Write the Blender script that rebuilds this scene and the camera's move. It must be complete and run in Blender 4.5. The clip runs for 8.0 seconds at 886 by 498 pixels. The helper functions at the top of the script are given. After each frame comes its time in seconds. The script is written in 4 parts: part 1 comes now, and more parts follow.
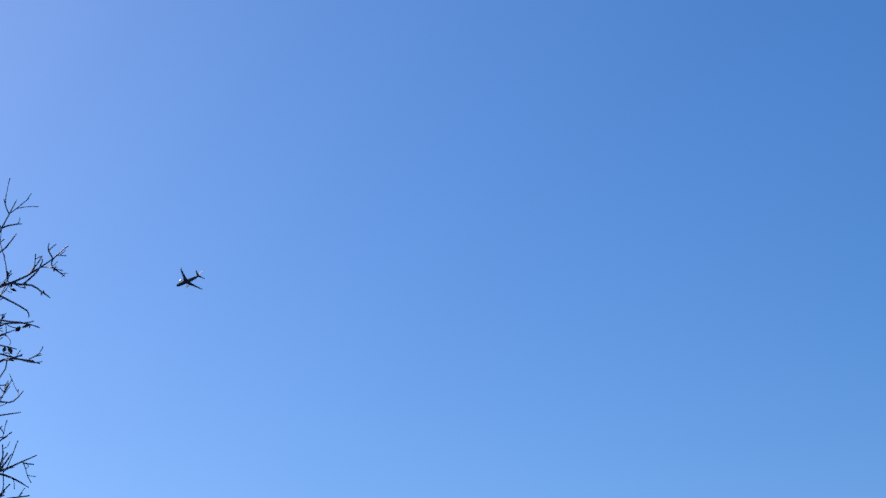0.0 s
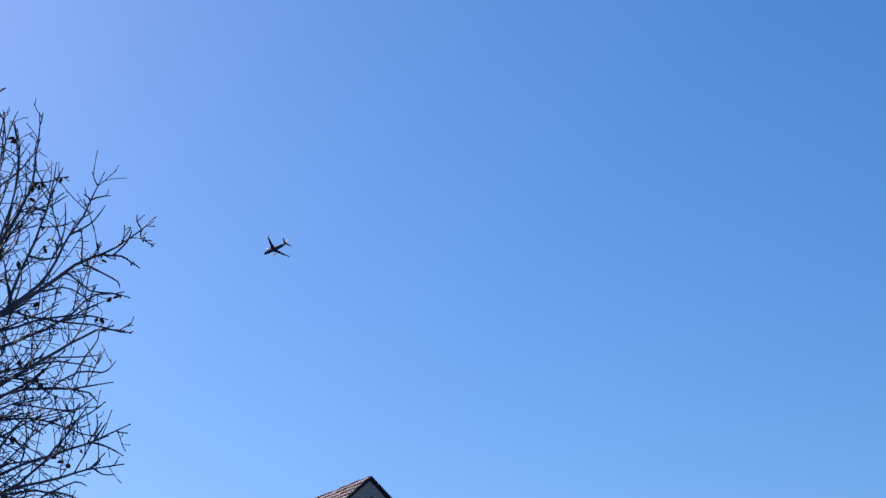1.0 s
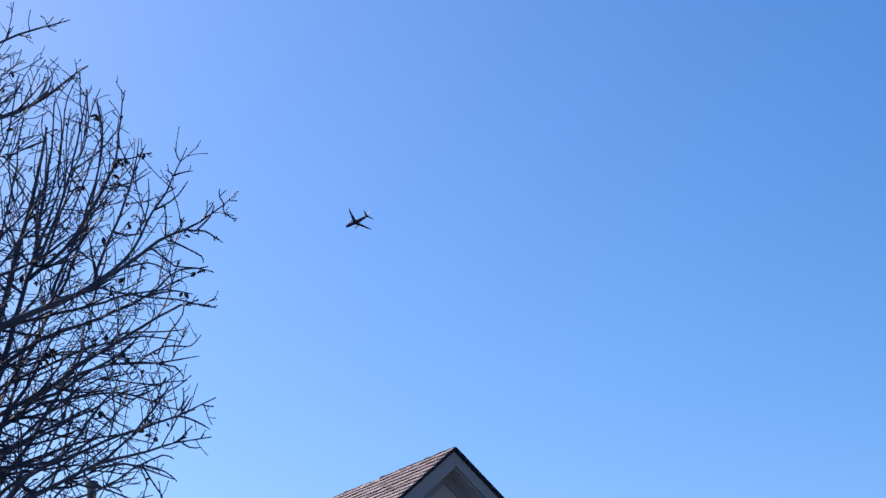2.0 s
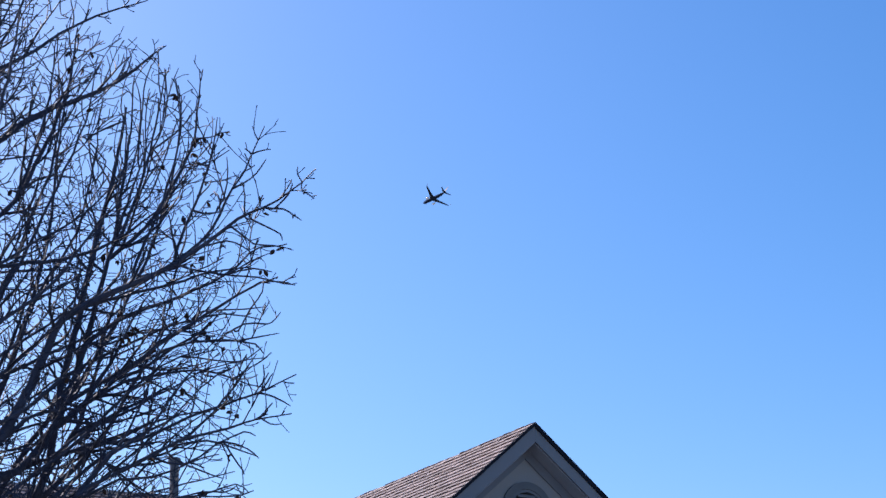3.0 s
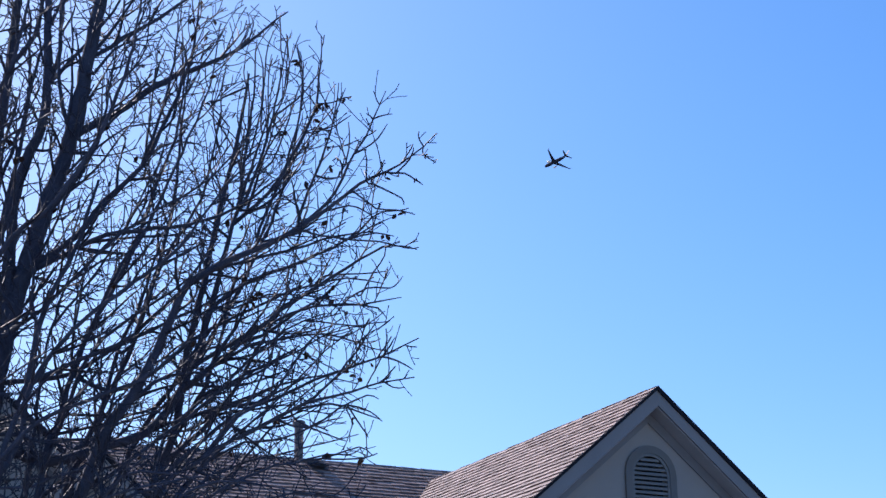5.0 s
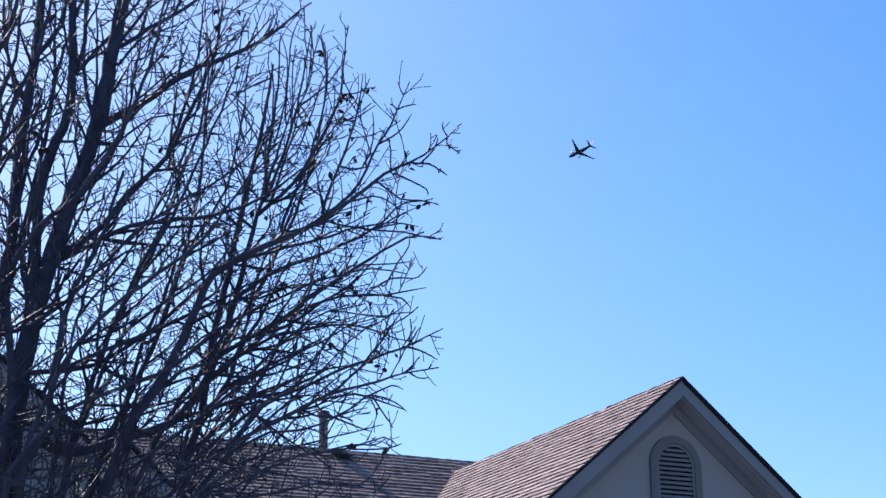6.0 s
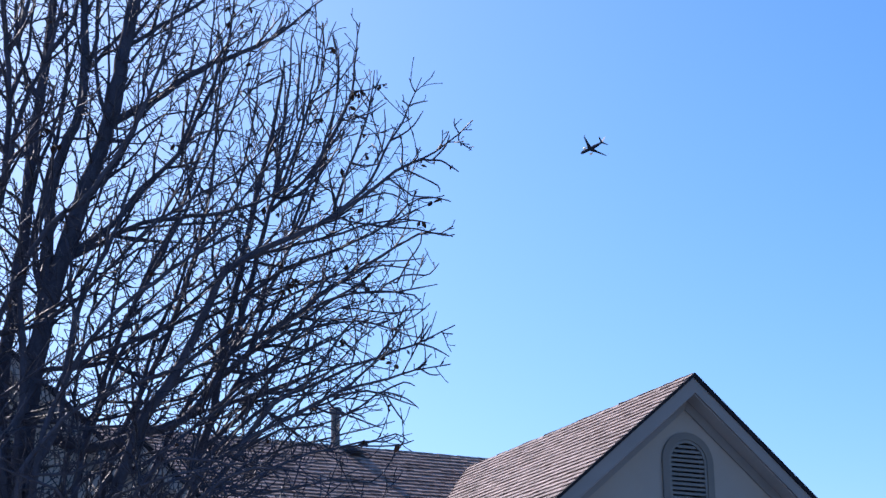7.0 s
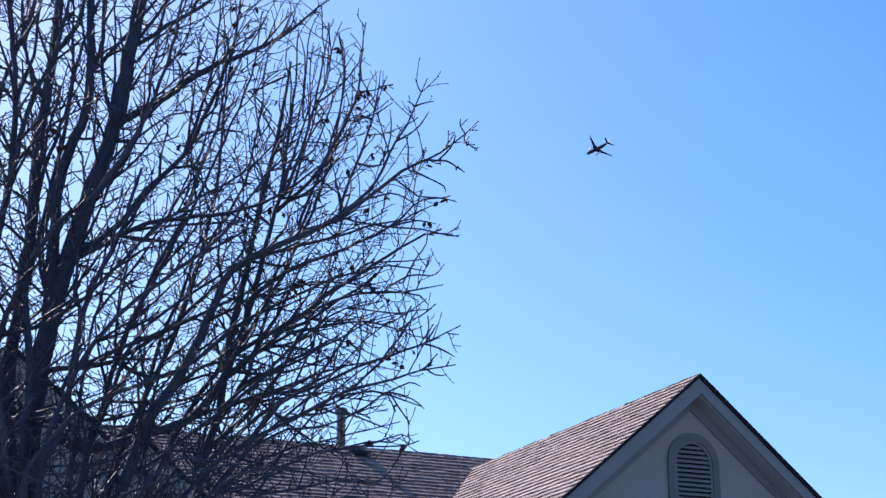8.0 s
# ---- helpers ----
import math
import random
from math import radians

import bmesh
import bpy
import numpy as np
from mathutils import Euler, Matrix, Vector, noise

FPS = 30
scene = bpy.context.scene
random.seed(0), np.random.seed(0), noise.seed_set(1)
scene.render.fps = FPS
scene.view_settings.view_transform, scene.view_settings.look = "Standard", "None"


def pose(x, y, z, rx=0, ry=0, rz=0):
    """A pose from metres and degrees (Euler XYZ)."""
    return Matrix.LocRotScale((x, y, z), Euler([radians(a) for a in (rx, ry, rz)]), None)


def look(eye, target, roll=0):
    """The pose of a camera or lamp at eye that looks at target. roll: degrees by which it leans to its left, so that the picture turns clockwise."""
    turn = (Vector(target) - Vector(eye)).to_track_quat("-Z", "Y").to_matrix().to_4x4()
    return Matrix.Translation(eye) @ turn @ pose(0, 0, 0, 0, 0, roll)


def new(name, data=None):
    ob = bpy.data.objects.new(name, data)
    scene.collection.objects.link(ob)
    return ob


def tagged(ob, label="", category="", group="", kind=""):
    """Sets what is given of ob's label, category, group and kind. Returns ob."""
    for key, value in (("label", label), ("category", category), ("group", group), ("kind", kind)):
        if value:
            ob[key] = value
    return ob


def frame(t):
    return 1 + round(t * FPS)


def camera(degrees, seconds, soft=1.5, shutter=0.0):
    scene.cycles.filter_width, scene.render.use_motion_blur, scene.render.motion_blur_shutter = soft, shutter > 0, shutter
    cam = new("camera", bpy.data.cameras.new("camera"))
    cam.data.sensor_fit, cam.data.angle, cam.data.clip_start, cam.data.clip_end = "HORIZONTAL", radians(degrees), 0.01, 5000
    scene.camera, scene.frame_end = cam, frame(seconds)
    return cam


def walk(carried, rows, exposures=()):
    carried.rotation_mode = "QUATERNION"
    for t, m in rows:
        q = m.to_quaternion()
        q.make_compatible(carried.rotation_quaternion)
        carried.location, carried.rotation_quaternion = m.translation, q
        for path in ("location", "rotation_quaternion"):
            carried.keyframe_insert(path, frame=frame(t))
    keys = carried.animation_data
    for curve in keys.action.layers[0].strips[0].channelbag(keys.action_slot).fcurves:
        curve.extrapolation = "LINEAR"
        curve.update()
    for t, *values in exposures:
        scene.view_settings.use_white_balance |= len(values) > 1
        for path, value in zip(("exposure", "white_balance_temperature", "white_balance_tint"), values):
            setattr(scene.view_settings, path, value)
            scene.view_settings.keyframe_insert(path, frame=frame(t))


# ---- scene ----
# ---------------------------------------------------------------- camera
EYE = Vector((0.0, 0.0, 1.6))
cam = camera(27.5, 8.0, soft=1.5)


def aim(azimuth, tilt, lean):
    """A pose at the eye: degrees to the right of +y, above the horizon, and of lean."""
    a, e = radians(azimuth), radians(tilt)
    way = Vector((math.sin(a) * math.cos(e), math.cos(a) * math.cos(e), math.sin(e)))
    return look(EYE, EYE + way * 10, lean)


walk(cam, [
    (0.0, aim(13.728, 22.178, -2.565)),
    (0.5, aim(12.281, 21.580, -2.700)),
    (1.0, aim(10.755, 21.149, -2.657)),
    (1.5, aim(9.333, 20.744, -2.568)),
    (3.0, aim(5.309, 19.682, -2.061)),
    (3.5, aim(4.052, 19.430, -1.723)),
    (4.0, aim(2.906, 19.125, -1.458)),
    (4.5, aim(1.936, 18.859, -1.205)),
    (6.0, aim(0.394, 18.347, -0.790)),
    (6.5, aim(0.204, 18.279, -0.800)),
    (7.0, aim(0.000, 18.248, -0.727)),
    (7.5, aim(-0.141, 18.246, -0.684)),
    (8.0, aim(-0.191, 18.263, -0.600)),
], exposures=[(0.0, -0.05, 6500, 20), (1.5, 0.09, 6500, 20), (4.5, 0.40, 6500, 20), (8.0, 0.48, 6500, 20)])

# ---------------------------------------------------------------- light
SUN_AZIMUTH, SUN_HEIGHT = -44.0, 40.6
world = bpy.data.worlds.new("sky")
world.use_nodes = True
scene.world = world
sky = world.node_tree.nodes.new("ShaderNodeTexSky")
sky.sky_type = "NISHITA"
sky.sun_disc = False
sky.sun_elevation = radians(SUN_HEIGHT)
sky.sun_rotation = radians(SUN_AZIMUTH)
sky.air_density, sky.dust_density, sky.ozone_density = 1.0, 1.25, 5.0
back = world.node_tree.nodes["Background"]
back.inputs["Strength"].default_value = 0.15
tone = world.node_tree.nodes.new("ShaderNodeHueSaturation")
tone.inputs["Saturation"].default_value = 1.30
world.node_tree.links.new(sky.outputs["Color"], tone.inputs["Color"])
world.node_tree.links.new(tone.outputs["Color"], back.inputs["Color"])

sun_data = bpy.data.lights.new("sun", "SUN")
sun_data.energy, sun_data.angle, sun_data.color = 4.5, radians(0.5), (1.0, 0.98, 0.955)
sun = new("sun", sun_data)
sa, se = radians(SUN_AZIMUTH), radians(SUN_HEIGHT)
sun.matrix_world = look((-30, 8, 40), Vector((-30, 8, 40)) - Vector((math.sin(sa) * math.cos(se), math.cos(sa) * math.cos(se), math.sin(se))))


# ---------------------------------------------------------------- materials
def material(name, low, high, size, rough=0.8, bump=0.2, fine=60.0, metal=0.0, spread=0.0, piece="Object", gloss=0.35):
    """Two scales of mottling between two colours, fine relief, and a spread of tone from piece to piece."""
    m = bpy.data.materials.new(name)
    m.use_nodes = True
    t = m.node_tree
    shader = t.nodes["Principled BSDF"]
    shader.inputs["Roughness"].default_value = rough
    shader.inputs["Metallic"].default_value = metal
    shader.inputs["Specular IOR Level"].default_value = gloss
    where = t.nodes.new("ShaderNodeTexCoord")
    coarse = t.nodes.new("ShaderNodeTexNoise")
    coarse.inputs["Scale"].default_value = size
    coarse.inputs["Detail"].default_value = 5
    grain = t.nodes.new("ShaderNodeTexNoise")
    grain.inputs["Scale"].default_value = fine
    grain.inputs["Detail"].default_value = 3
    for n in (coarse, grain):
        t.links.new(where.outputs["Object"], n.inputs["Vector"])
    both = t.nodes.new("ShaderNodeMix")
    both.inputs["Factor"].default_value = 0.4
    t.links.new(coarse.outputs["Fac"], both.inputs["A"])
    t.links.new(grain.outputs["Fac"], both.inputs["B"])
    value = both.outputs["Result"]
    if spread:
        if piece == "Object":
            pick = t.nodes.new("ShaderNodeObjectInfo").outputs["Random"]
        else:
            pick = t.nodes.new("ShaderNodeNewGeometry").outputs["Random Per Island"]
        shift = t.nodes.new("ShaderNodeMapRange")
        shift.inputs["To Min"].default_value, shift.inputs["To Max"].default_value = -spread, spread
        t.links.new(pick, shift.inputs["Value"])
        add = t.nodes.new("ShaderNodeMath")
        add.operation = "ADD"
        t.links.new(value, add.inputs[0])
        t.links.new(shift.outputs["Result"], add.inputs[1])
        value = add.outputs["Value"]
    ramp = t.nodes.new("ShaderNodeValToRGB")
    ramp.color_ramp.elements[0].position, ramp.color_ramp.elements[1].position = 0.3, 0.7
    ramp.color_ramp.elements[0].color, ramp.color_ramp.elements[1].color = (*low, 1), (*high, 1)
    t.links.new(value, ramp.inputs["Fac"])
    t.links.new(ramp.outputs["Color"], shader.inputs["Base Color"])
    relief = t.nodes.new("ShaderNodeBump")
    relief.inputs["Strength"].default_value = bump
    relief.inputs["Distance"].default_value = 0.01
    t.links.new(grain.outputs["Fac"], relief.inputs["Height"])
    t.links.new(relief.outputs["Normal"], shader.inputs["Normal"])
    return m


STUCCO = material("stucco", (0.282, 0.262, 0.256), (0.342, 0.319, 0.312), 1.2, 0.9, 0.35, 90)
STUCCO_BAND = material("stucco_band", (0.135, 0.135, 0.14), (0.175, 0.17, 0.175), 2.0, 0.9, 0.35, 90)
PAINT = material("trim_paint", (0.196, 0.186, 0.198), (0.244, 0.232, 0.246), 1.5, 0.55, 0.05, 40)
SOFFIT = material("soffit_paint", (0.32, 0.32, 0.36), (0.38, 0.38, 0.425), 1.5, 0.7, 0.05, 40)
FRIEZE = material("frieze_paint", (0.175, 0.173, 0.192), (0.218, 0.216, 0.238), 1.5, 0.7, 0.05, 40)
VENT = material("vent_paint", (0.135, 0.135, 0.145), (0.175, 0.175, 0.185), 3.0, 0.5, 0.05, 40)
DRIP = material("drip_edge_metal", (0.012, 0.013, 0.02), (0.022, 0.023, 0.032), 3.0, 0.85, 0.05, 40, gloss=0.08)
SHINGLE = material("shingle_piece", (0.105, 0.066, 0.059), (0.362, 0.258, 0.230), 9.0, 0.66, 0.8, 110, spread=0.16, gloss=0.38)
SHINGLES = material("shingle_rest", (0.105, 0.066, 0.059), (0.362, 0.258, 0.230), 9.0, 0.66, 0.8, 110, spread=0.16, piece="Island", gloss=0.38)
BARK = material("bark", (0.033, 0.036, 0.057), (0.080, 0.086, 0.130), 9.0, 0.85, 0.7, 70)
TWIG = material("twig_bark", (0.013, 0.015, 0.029), (0.038, 0.042, 0.076), 14.0, 0.6, 0.4, 120, spread=0.14, piece="Island", gloss=0.4)
LEAF = material("dead_leaf", (0.03, 0.016, 0.012), (0.07, 0.035, 0.024), 20.0, 0.8, 0.5, 90, spread=0.15)
LEAD = material("vent_pipe_metal", (0.085, 0.082, 0.088), (0.145, 0.14, 0.148), 6.0, 0.55, 0.2, 60, metal=0.3)
BLACK = material("dark_metal_and_shade", (0.02, 0.02, 0.022), (0.04, 0.04, 0.043), 6.0, 0.6, 0.2, 60)
GRASS = material("winter_grass", (0.125, 0.125, 0.105), (0.215, 0.210, 0.180), 0.4, 0.95, 0.8, 25)
# Near-black blue puts the airliner's backlit shade into fuselage and wing colour.
AIRFRAME = material("aircraft_painted_shade", (0.012, 0.021, 0.046), (0.018, 0.030, 0.062), 0.3, 0.85, 0.02, 8, gloss=0.05)
AIRWING = material("aircraft_wing_painted_shade", (0.010, 0.018, 0.040), (0.016, 0.026, 0.054), 0.3, 0.7, 0.02, 8, gloss=0.1)
# Near-white colour that stands in for the sun's glint on the engine pods.
NACELLE = material("nacelle_painted_glint", (0.75, 0.76, 0.78), (0.86, 0.87, 0.89), 0.3, 0.25, 0.02, 8, gloss=0.6)
AIRBLUE = material("aircraft_tail_blue", (0.04, 0.06, 0.13), (0.05, 0.075, 0.16), 0.3, 0.6, 0.02, 8, gloss=0.2)


# ---------------------------------------------------------------- mesh helpers
def mesh_of(name, verts, faces, mat, smooth=False):
    me = bpy.data.meshes.new(name)
    me.from_pydata([tuple(v) for v in verts], [], faces)
    me.materials.append(mat)
    if smooth:
        me.polygons.foreach_set("use_smooth", [True] * len(me.polygons))
    me.update()
    return me


def part_of(name, verts, faces, mat, parent, label="", smooth=False, kind=""):
    ob = new(name, mesh_of(name, verts, faces, mat, smooth))
    ob.parent = parent
    return tagged(ob, label, kind=kind)


def part(name, bm, mat, parent, label="", smooth=False):
    bmesh.ops.recalc_face_normals(bm, faces=bm.faces[:])
    me = bpy.data.meshes.new(name)
    bm.to_mesh(me)
    bm.free()
    me.materials.append(mat)
    if smooth:
        me.polygons.foreach_set("use_smooth", [True] * len(me.polygons))
    ob = new(name, me)
    ob.parent = parent
    return tagged(ob, label)


def empty(name, m=None):
    ob = new(name)
    ob.empty_display_size = 0.3
    if m is not None:
        ob.matrix_basis = m
    return ob


def prism(outline, y0, y1):
    """Outline in x and z, made solid from y0 to y1."""
    bm = bmesh.new()
    front = [bm.verts.new((x, y0, z)) for x, z in outline]
    rear = [bm.verts.new((x, y1, z)) for x, z in outline]
    bm.faces.new(front)
    bm.faces.new(rear[::-1])
    n = len(outline)
    for i in range(n):
        bm.faces.new((front[i], rear[i], rear[(i + 1) % n], front[(i + 1) % n]))
    return bm


def box(x0, x1, y0, y1, z0, z1, bevel=0.0):
    bm = prism([(x0, z0), (x1, z0), (x1, z1), (x0, z1)], y0, y1)
    if bevel:
        bmesh.ops.bevel(bm, geom=bm.edges[:], offset=bevel, segments=2, affect="EDGES")
    return bm


def lathe(profile, sides=20):
    """Profile rows of radius and height, turned round z."""
    bm = bmesh.new()
    rings = [[bm.verts.new((r * math.cos(2 * math.pi * k / sides), r * math.sin(2 * math.pi * k / sides), z)) for k in range(sides)] for r, z in profile]
    for a, b in zip(rings, rings[1:]):
        for k in range(sides):
            bm.faces.new((a[k], a[(k + 1) % sides], b[(k + 1) % sides], b[k]))
    bm.faces.new(rings[0][::-1])
    bm.faces.new(rings[-1])
    return bm


# ---------------------------------------------------------------- ground
ground_mesh = bmesh.new()
bmesh.ops.create_grid(ground_mesh, x_segments=8, y_segments=8, size=4000)
ground = part("ground", ground_mesh, GRASS, None)
tagged(ground, "dry winter lawn round the building", "ground", kind="structure")

# ---------------------------------------------------------------- building
RIDGE, EAVE, PITCH = 7.86, 5.20, radians(40)
TAN, COS, SIN = math.tan(PITCH), math.cos(PITCH), math.sin(PITCH)
COURSE = 0.14
building = empty("apartment_building", pose(3.513, 24.752, 0, 0, 0, 25.7))
tagged(building, "grey stucco apartment building with gables and brown shingle roof", "building")

SHINGLE_MESHES = []


def shingle_verts(width):
    """One shingle: x along the course, y up the slope, z off the roof. The butt is at y = 0."""
    h = width / 2 - 0.004
    return [(-h, 0, 0.010), (h, 0, 0.010), (h, 0, 0.028), (-h, 0, 0.028),
            (-h, COURSE + 0.025, 0.0), (h, COURSE + 0.025, 0.0), (h, COURSE + 0.025, 0.006), (-h, COURSE + 0.025, 0.006)]


BOX_FACES = [(0, 1, 2, 3), (5, 4, 7, 6), (3, 2, 6, 7), (1, 0, 4, 5), (0, 3, 7, 4), (2, 1, 5, 6)]
for w in (0.14, 0.20, 0.26):
    SHINGLE_MESHES.append((w, mesh_of("shingle", shingle_verts(w), BOX_FACES, SHINGLE)))


def shingled(parent, start, along, up, length, courses, picked=lambda x: False, seed=1):
    """Courses of shingles on a slope. start: the lower corner; along: the way of the courses; up: the way up the slope.
    picked: which stretch of the courses has shingles of their own."""
    rng = random.Random(seed)
    along, up = Vector(along).normalized(), Vector(up).normalized()
    off = along.cross(up)
    turn = Matrix((along, up, off)).transposed()
    verts, faces = [], []
    for c in range(courses):
        x = -rng.random() * 0.2
        while x < length:
            w, me = SHINGLE_MESHES[rng.randrange(3)]
            lift = rng.uniform(-0.002, 0.004)
            slip = rng.uniform(-0.008, 0.008)
            at = Vector(start) + along * (min(max(x, 0) + w / 2, length - w / 2 + 0.02)) + up * (c * COURSE + slip) + off * lift
            if picked(x, c):
                ob = new("shingle", me)
                ob.parent = parent
                ob.matrix_basis = Matrix.LocRotScale(at, turn.to_quaternion(), None)
            else:
                n = len(verts)
                verts += [tuple(turn @ Vector(v) + at) for v in shingle_verts(w)]
                faces += [tuple(i + n for i in f) for f in BOX_FACES]
            x += w
    if verts:
        part_of("shingle_rest", verts, faces, SHINGLES, parent, kind="stuff")


def ridge_caps(parent, start, along, length, seed):
    """Bent cap shingles that overlap along a ridge."""
    rng = random.Random(seed)
    along = Vector(along).normalized()
    side = along.cross(Vector((0, 0, 1)))
    half, drop, t = 0.12, 0.12 * TAN, 0.009
    outline = [(-half, -drop), (-0.03, -0.014), (0, -0.004), (0.03, -0.014), (half, -drop)]
    verts = []
    for y, lift in ((0.0, 0.015), (0.30, 0.005)):
        for top in (0, 1):
            verts += [(x, y, z + lift + top * t) for x, z in outline]
    faces = []
    for i in range(4):
        faces += [(5 + i, 6 + i, 16 + i, 15 + i), (1 + i, i, 10 + i, 11 + i), (i, i + 1, 6 + i, 5 + i), (11 + i, 10 + i, 15 + i, 16 + i)]
    faces += [(0, 5, 15, 10), (9, 4, 14, 19)]
    me = mesh_of("ridge_cap", verts, faces, SHINGLE)
    turn = Matrix((side, along, Vector((0, 0, 1)))).transposed().to_quaternion()
    n = int(length / 0.20)
    for k in range(n):
        ob = new("ridge_cap", me)
        ob.parent = parent
        ob.matrix_basis = Matrix.LocRotScale(Vector(start) + along * (k * 0.20) + Vector((0, 0, rng.uniform(-0.003, 0.006))), turn, None)


def slope(name, parent, ridge_a, ridge_b, down, run, thick=0.12, pitch=PITCH):
    """A roof slope: a deck from the ridge line, run metres out along down (level), falling at the pitch."""
    a, b, d = Vector(ridge_a), Vector(ridge_b), Vector(down)
    fall = Vector((0, 0, -math.tan(pitch) * run)) + d * run
    low = Vector((0, 0, -thick / math.cos(pitch)))
    v = [a, b, b + fall, a + fall]
    v += [p + low for p in v]
    faces = [(0, 1, 2, 3), (7, 6, 5, 4), (0, 4, 5, 1), (1, 5, 6, 2), (2, 6, 7, 3), (3, 7, 4, 0)]
    bm = bmesh.new()
    vs = [bm.verts.new(p) for p in v]
    for f in faces:
        bm.faces.new([vs[i] for i in f])
    return part(name, bm, SHINGLES, parent)


def arch(half, base, spring, steps=16):
    """An arched outline in x and z, from the lower left corner round over the top."""
    pts = [(half, base)]
    pts += [(half * math.cos(math.pi * k / steps), spring + half * math.sin(math.pi * k / steps)) for k in range(steps + 1)]
    return pts + [(-half, base)]


def ring_between(outer, inner, y0, y1, parent, name, mat, label=""):
    """A band between two outlines of as many points, from y0 (front) to y1."""
    n = len(outer)
    verts = [(x, y, z) for y in (y0, y1) for line in (outer, inner) for x, z in line]
    faces = []
    for i in range(n):
        j = (i + 1) % n
        faces += [(i, j, n + j, n + i), (2 * n + j, 2 * n + i, 3 * n + i, 3 * n + j), (j, i, 2 * n + i, 2 * n + j), (n + i, n + j, 3 * n + j, 3 * n + i)]
    bm = bmesh.new()
    vs = [bm.verts.new(v) for v in verts]
    for f in faces:
        bm.faces.new([vs[i] for i in f])
    return part(name, bm, mat, parent, label)


def gable_front(x0, y0, ridge, half, parent, vent=True, overhang=0.31, foot=0.0):
    """The front of a gable: stucco wall, rake boards, soffits, drip edges and an arched louvred vent."""
    eave = ridge - half * TAN
    wall_y, low = y0 + overhang, 0.16
    outer = [(x0 - half + 0.3, foot), (x0 + half - 0.3, foot), (x0 + half - 0.3, eave + 0.3 * TAN - low), (x0, ridge - low), (x0 - half + 0.3, eave + 0.3 * TAN - low)]
    spring = ridge - 1.20
    bm = bmesh.new()
    loops = [outer]
    if vent:
        loops.append([(x0 + x, z) for x, z in arch(0.285, ridge - 2.25, spring)])
    edges = []
    for line in loops:
        vs = [bm.verts.new((x, wall_y, z)) for x, z in line]
        edges += [bm.edges.new((vs[i], vs[(i + 1) % len(vs)])) for i in range(len(vs))]
    bmesh.ops.triangle_fill(bm, use_beauty=True, edges=edges)
    grown = bmesh.ops.extrude_face_region(bm, geom=bm.faces[:])
    bmesh.ops.translate(bm, verts=[g for g in grown["geom"] if isinstance(g, bmesh.types.BMVert)], vec=(0, 0.2, 0))
    part("gable_wall", bm, STUCCO, parent)
    for s in (-1, 1):
        # rake board, the soffit behind it and the drip edge on top
        def band(name, mat, top, bottom, ya, yb, reach):
            xe = x0 + s * (half + reach)
            ze = ridge - (half + reach) * TAN
            line = [(x0 + s * 0.0005, ridge - top), (xe, ze - top), (xe, ze - bottom), (x0 + s * 0.0005, ridge - bottom)]
            part(name, prism(line, ya, yb), mat, parent)
        band("rake_board", PAINT, 0.065 if s > 0 else 0.033, 0.265, y0, y0 + 0.035, 0.02)
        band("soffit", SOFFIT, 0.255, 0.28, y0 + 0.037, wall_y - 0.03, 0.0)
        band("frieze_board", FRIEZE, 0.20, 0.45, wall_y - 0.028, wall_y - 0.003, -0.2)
        band("drip_edge", DRIP, -0.02, 0.062 if s > 0 else 0.03, y0 - 0.022, y0 + 0.06, 0.04)
    if vent:
        louvre = empty("gable_vent")
        louvre.parent = parent
        tagged(louvre, "arched grey louvred attic vent")
        zb = ridge - 2.25
        ring_between([(x0 + x, z) for x, z in arch(0.42, zb - 0.11, spring)], [(x0 + x, z) for x, z in arch(0.315, zb, spring)],
                     wall_y - 0.035, wall_y - 0.001, louvre, "surround", STUCCO_BAND, "raised darker stucco band")
        ring_between([(x0 + x, z) for x, z in arch(0.313, zb, spring)], [(x0 + x, z) for x, z in arch(0.272, zb + 0.05, spring)],
                     wall_y - 0.022, wall_y + 0.05, louvre, "vent_frame", VENT)
        # added black sheet in place of the attic's shade behind the slats
        part("attic_shade_sheet", box(x0 - 0.33, x0 + 0.33, wall_y + 0.13, wall_y + 0.15, zb, spring + 0.33), BLACK, louvre)
        z = zb + 0.06
        while z < spring + 0.20:
            w = 0.272 if z < spring else math.sqrt(max(0.272 ** 2 - (z + 0.03 - spring) ** 2, 0.0))
            if w > 0.06:
                bm = bmesh.new()
                v = [(-w, -0.012, 0), (w, -0.012, 0), (w, -0.012, 0.036), (-w, -0.012, 0.036), (-w, 0.07, 0.058), (w, 0.07, 0.058), (w, 0.07, 0.070), (-w, 0.07, 0.070)]
                vs = [bm.verts.new((x0 + a, wall_y + b, z + c)) for a, b, c in v]
                for f in BOX_FACES:
                    bm.faces.new([vs[i] for i in f])
                part("slat", bm, VENT, louvre)
            z += 0.066


def side_walls(name, x0, x1, y0, y1, top):
    part(name, box(x0, x1, y0, y1, 0, top), STUCCO, building)


BACK = 7.63      # the main ridge lies this far behind the gable's front, and a little higher
MAIN_RIDGE, JOIN = 8.145, 7.30
HALF = (RIDGE - EAVE) / TAN
MAIN_PITCH = radians(35)
MAIN_TAN, MAIN_COS, MAIN_SIN = math.tan(MAIN_PITCH), math.cos(MAIN_PITCH), math.sin(MAIN_PITCH)
MAIN_HALF = (MAIN_RIDGE - EAVE) / MAIN_TAN

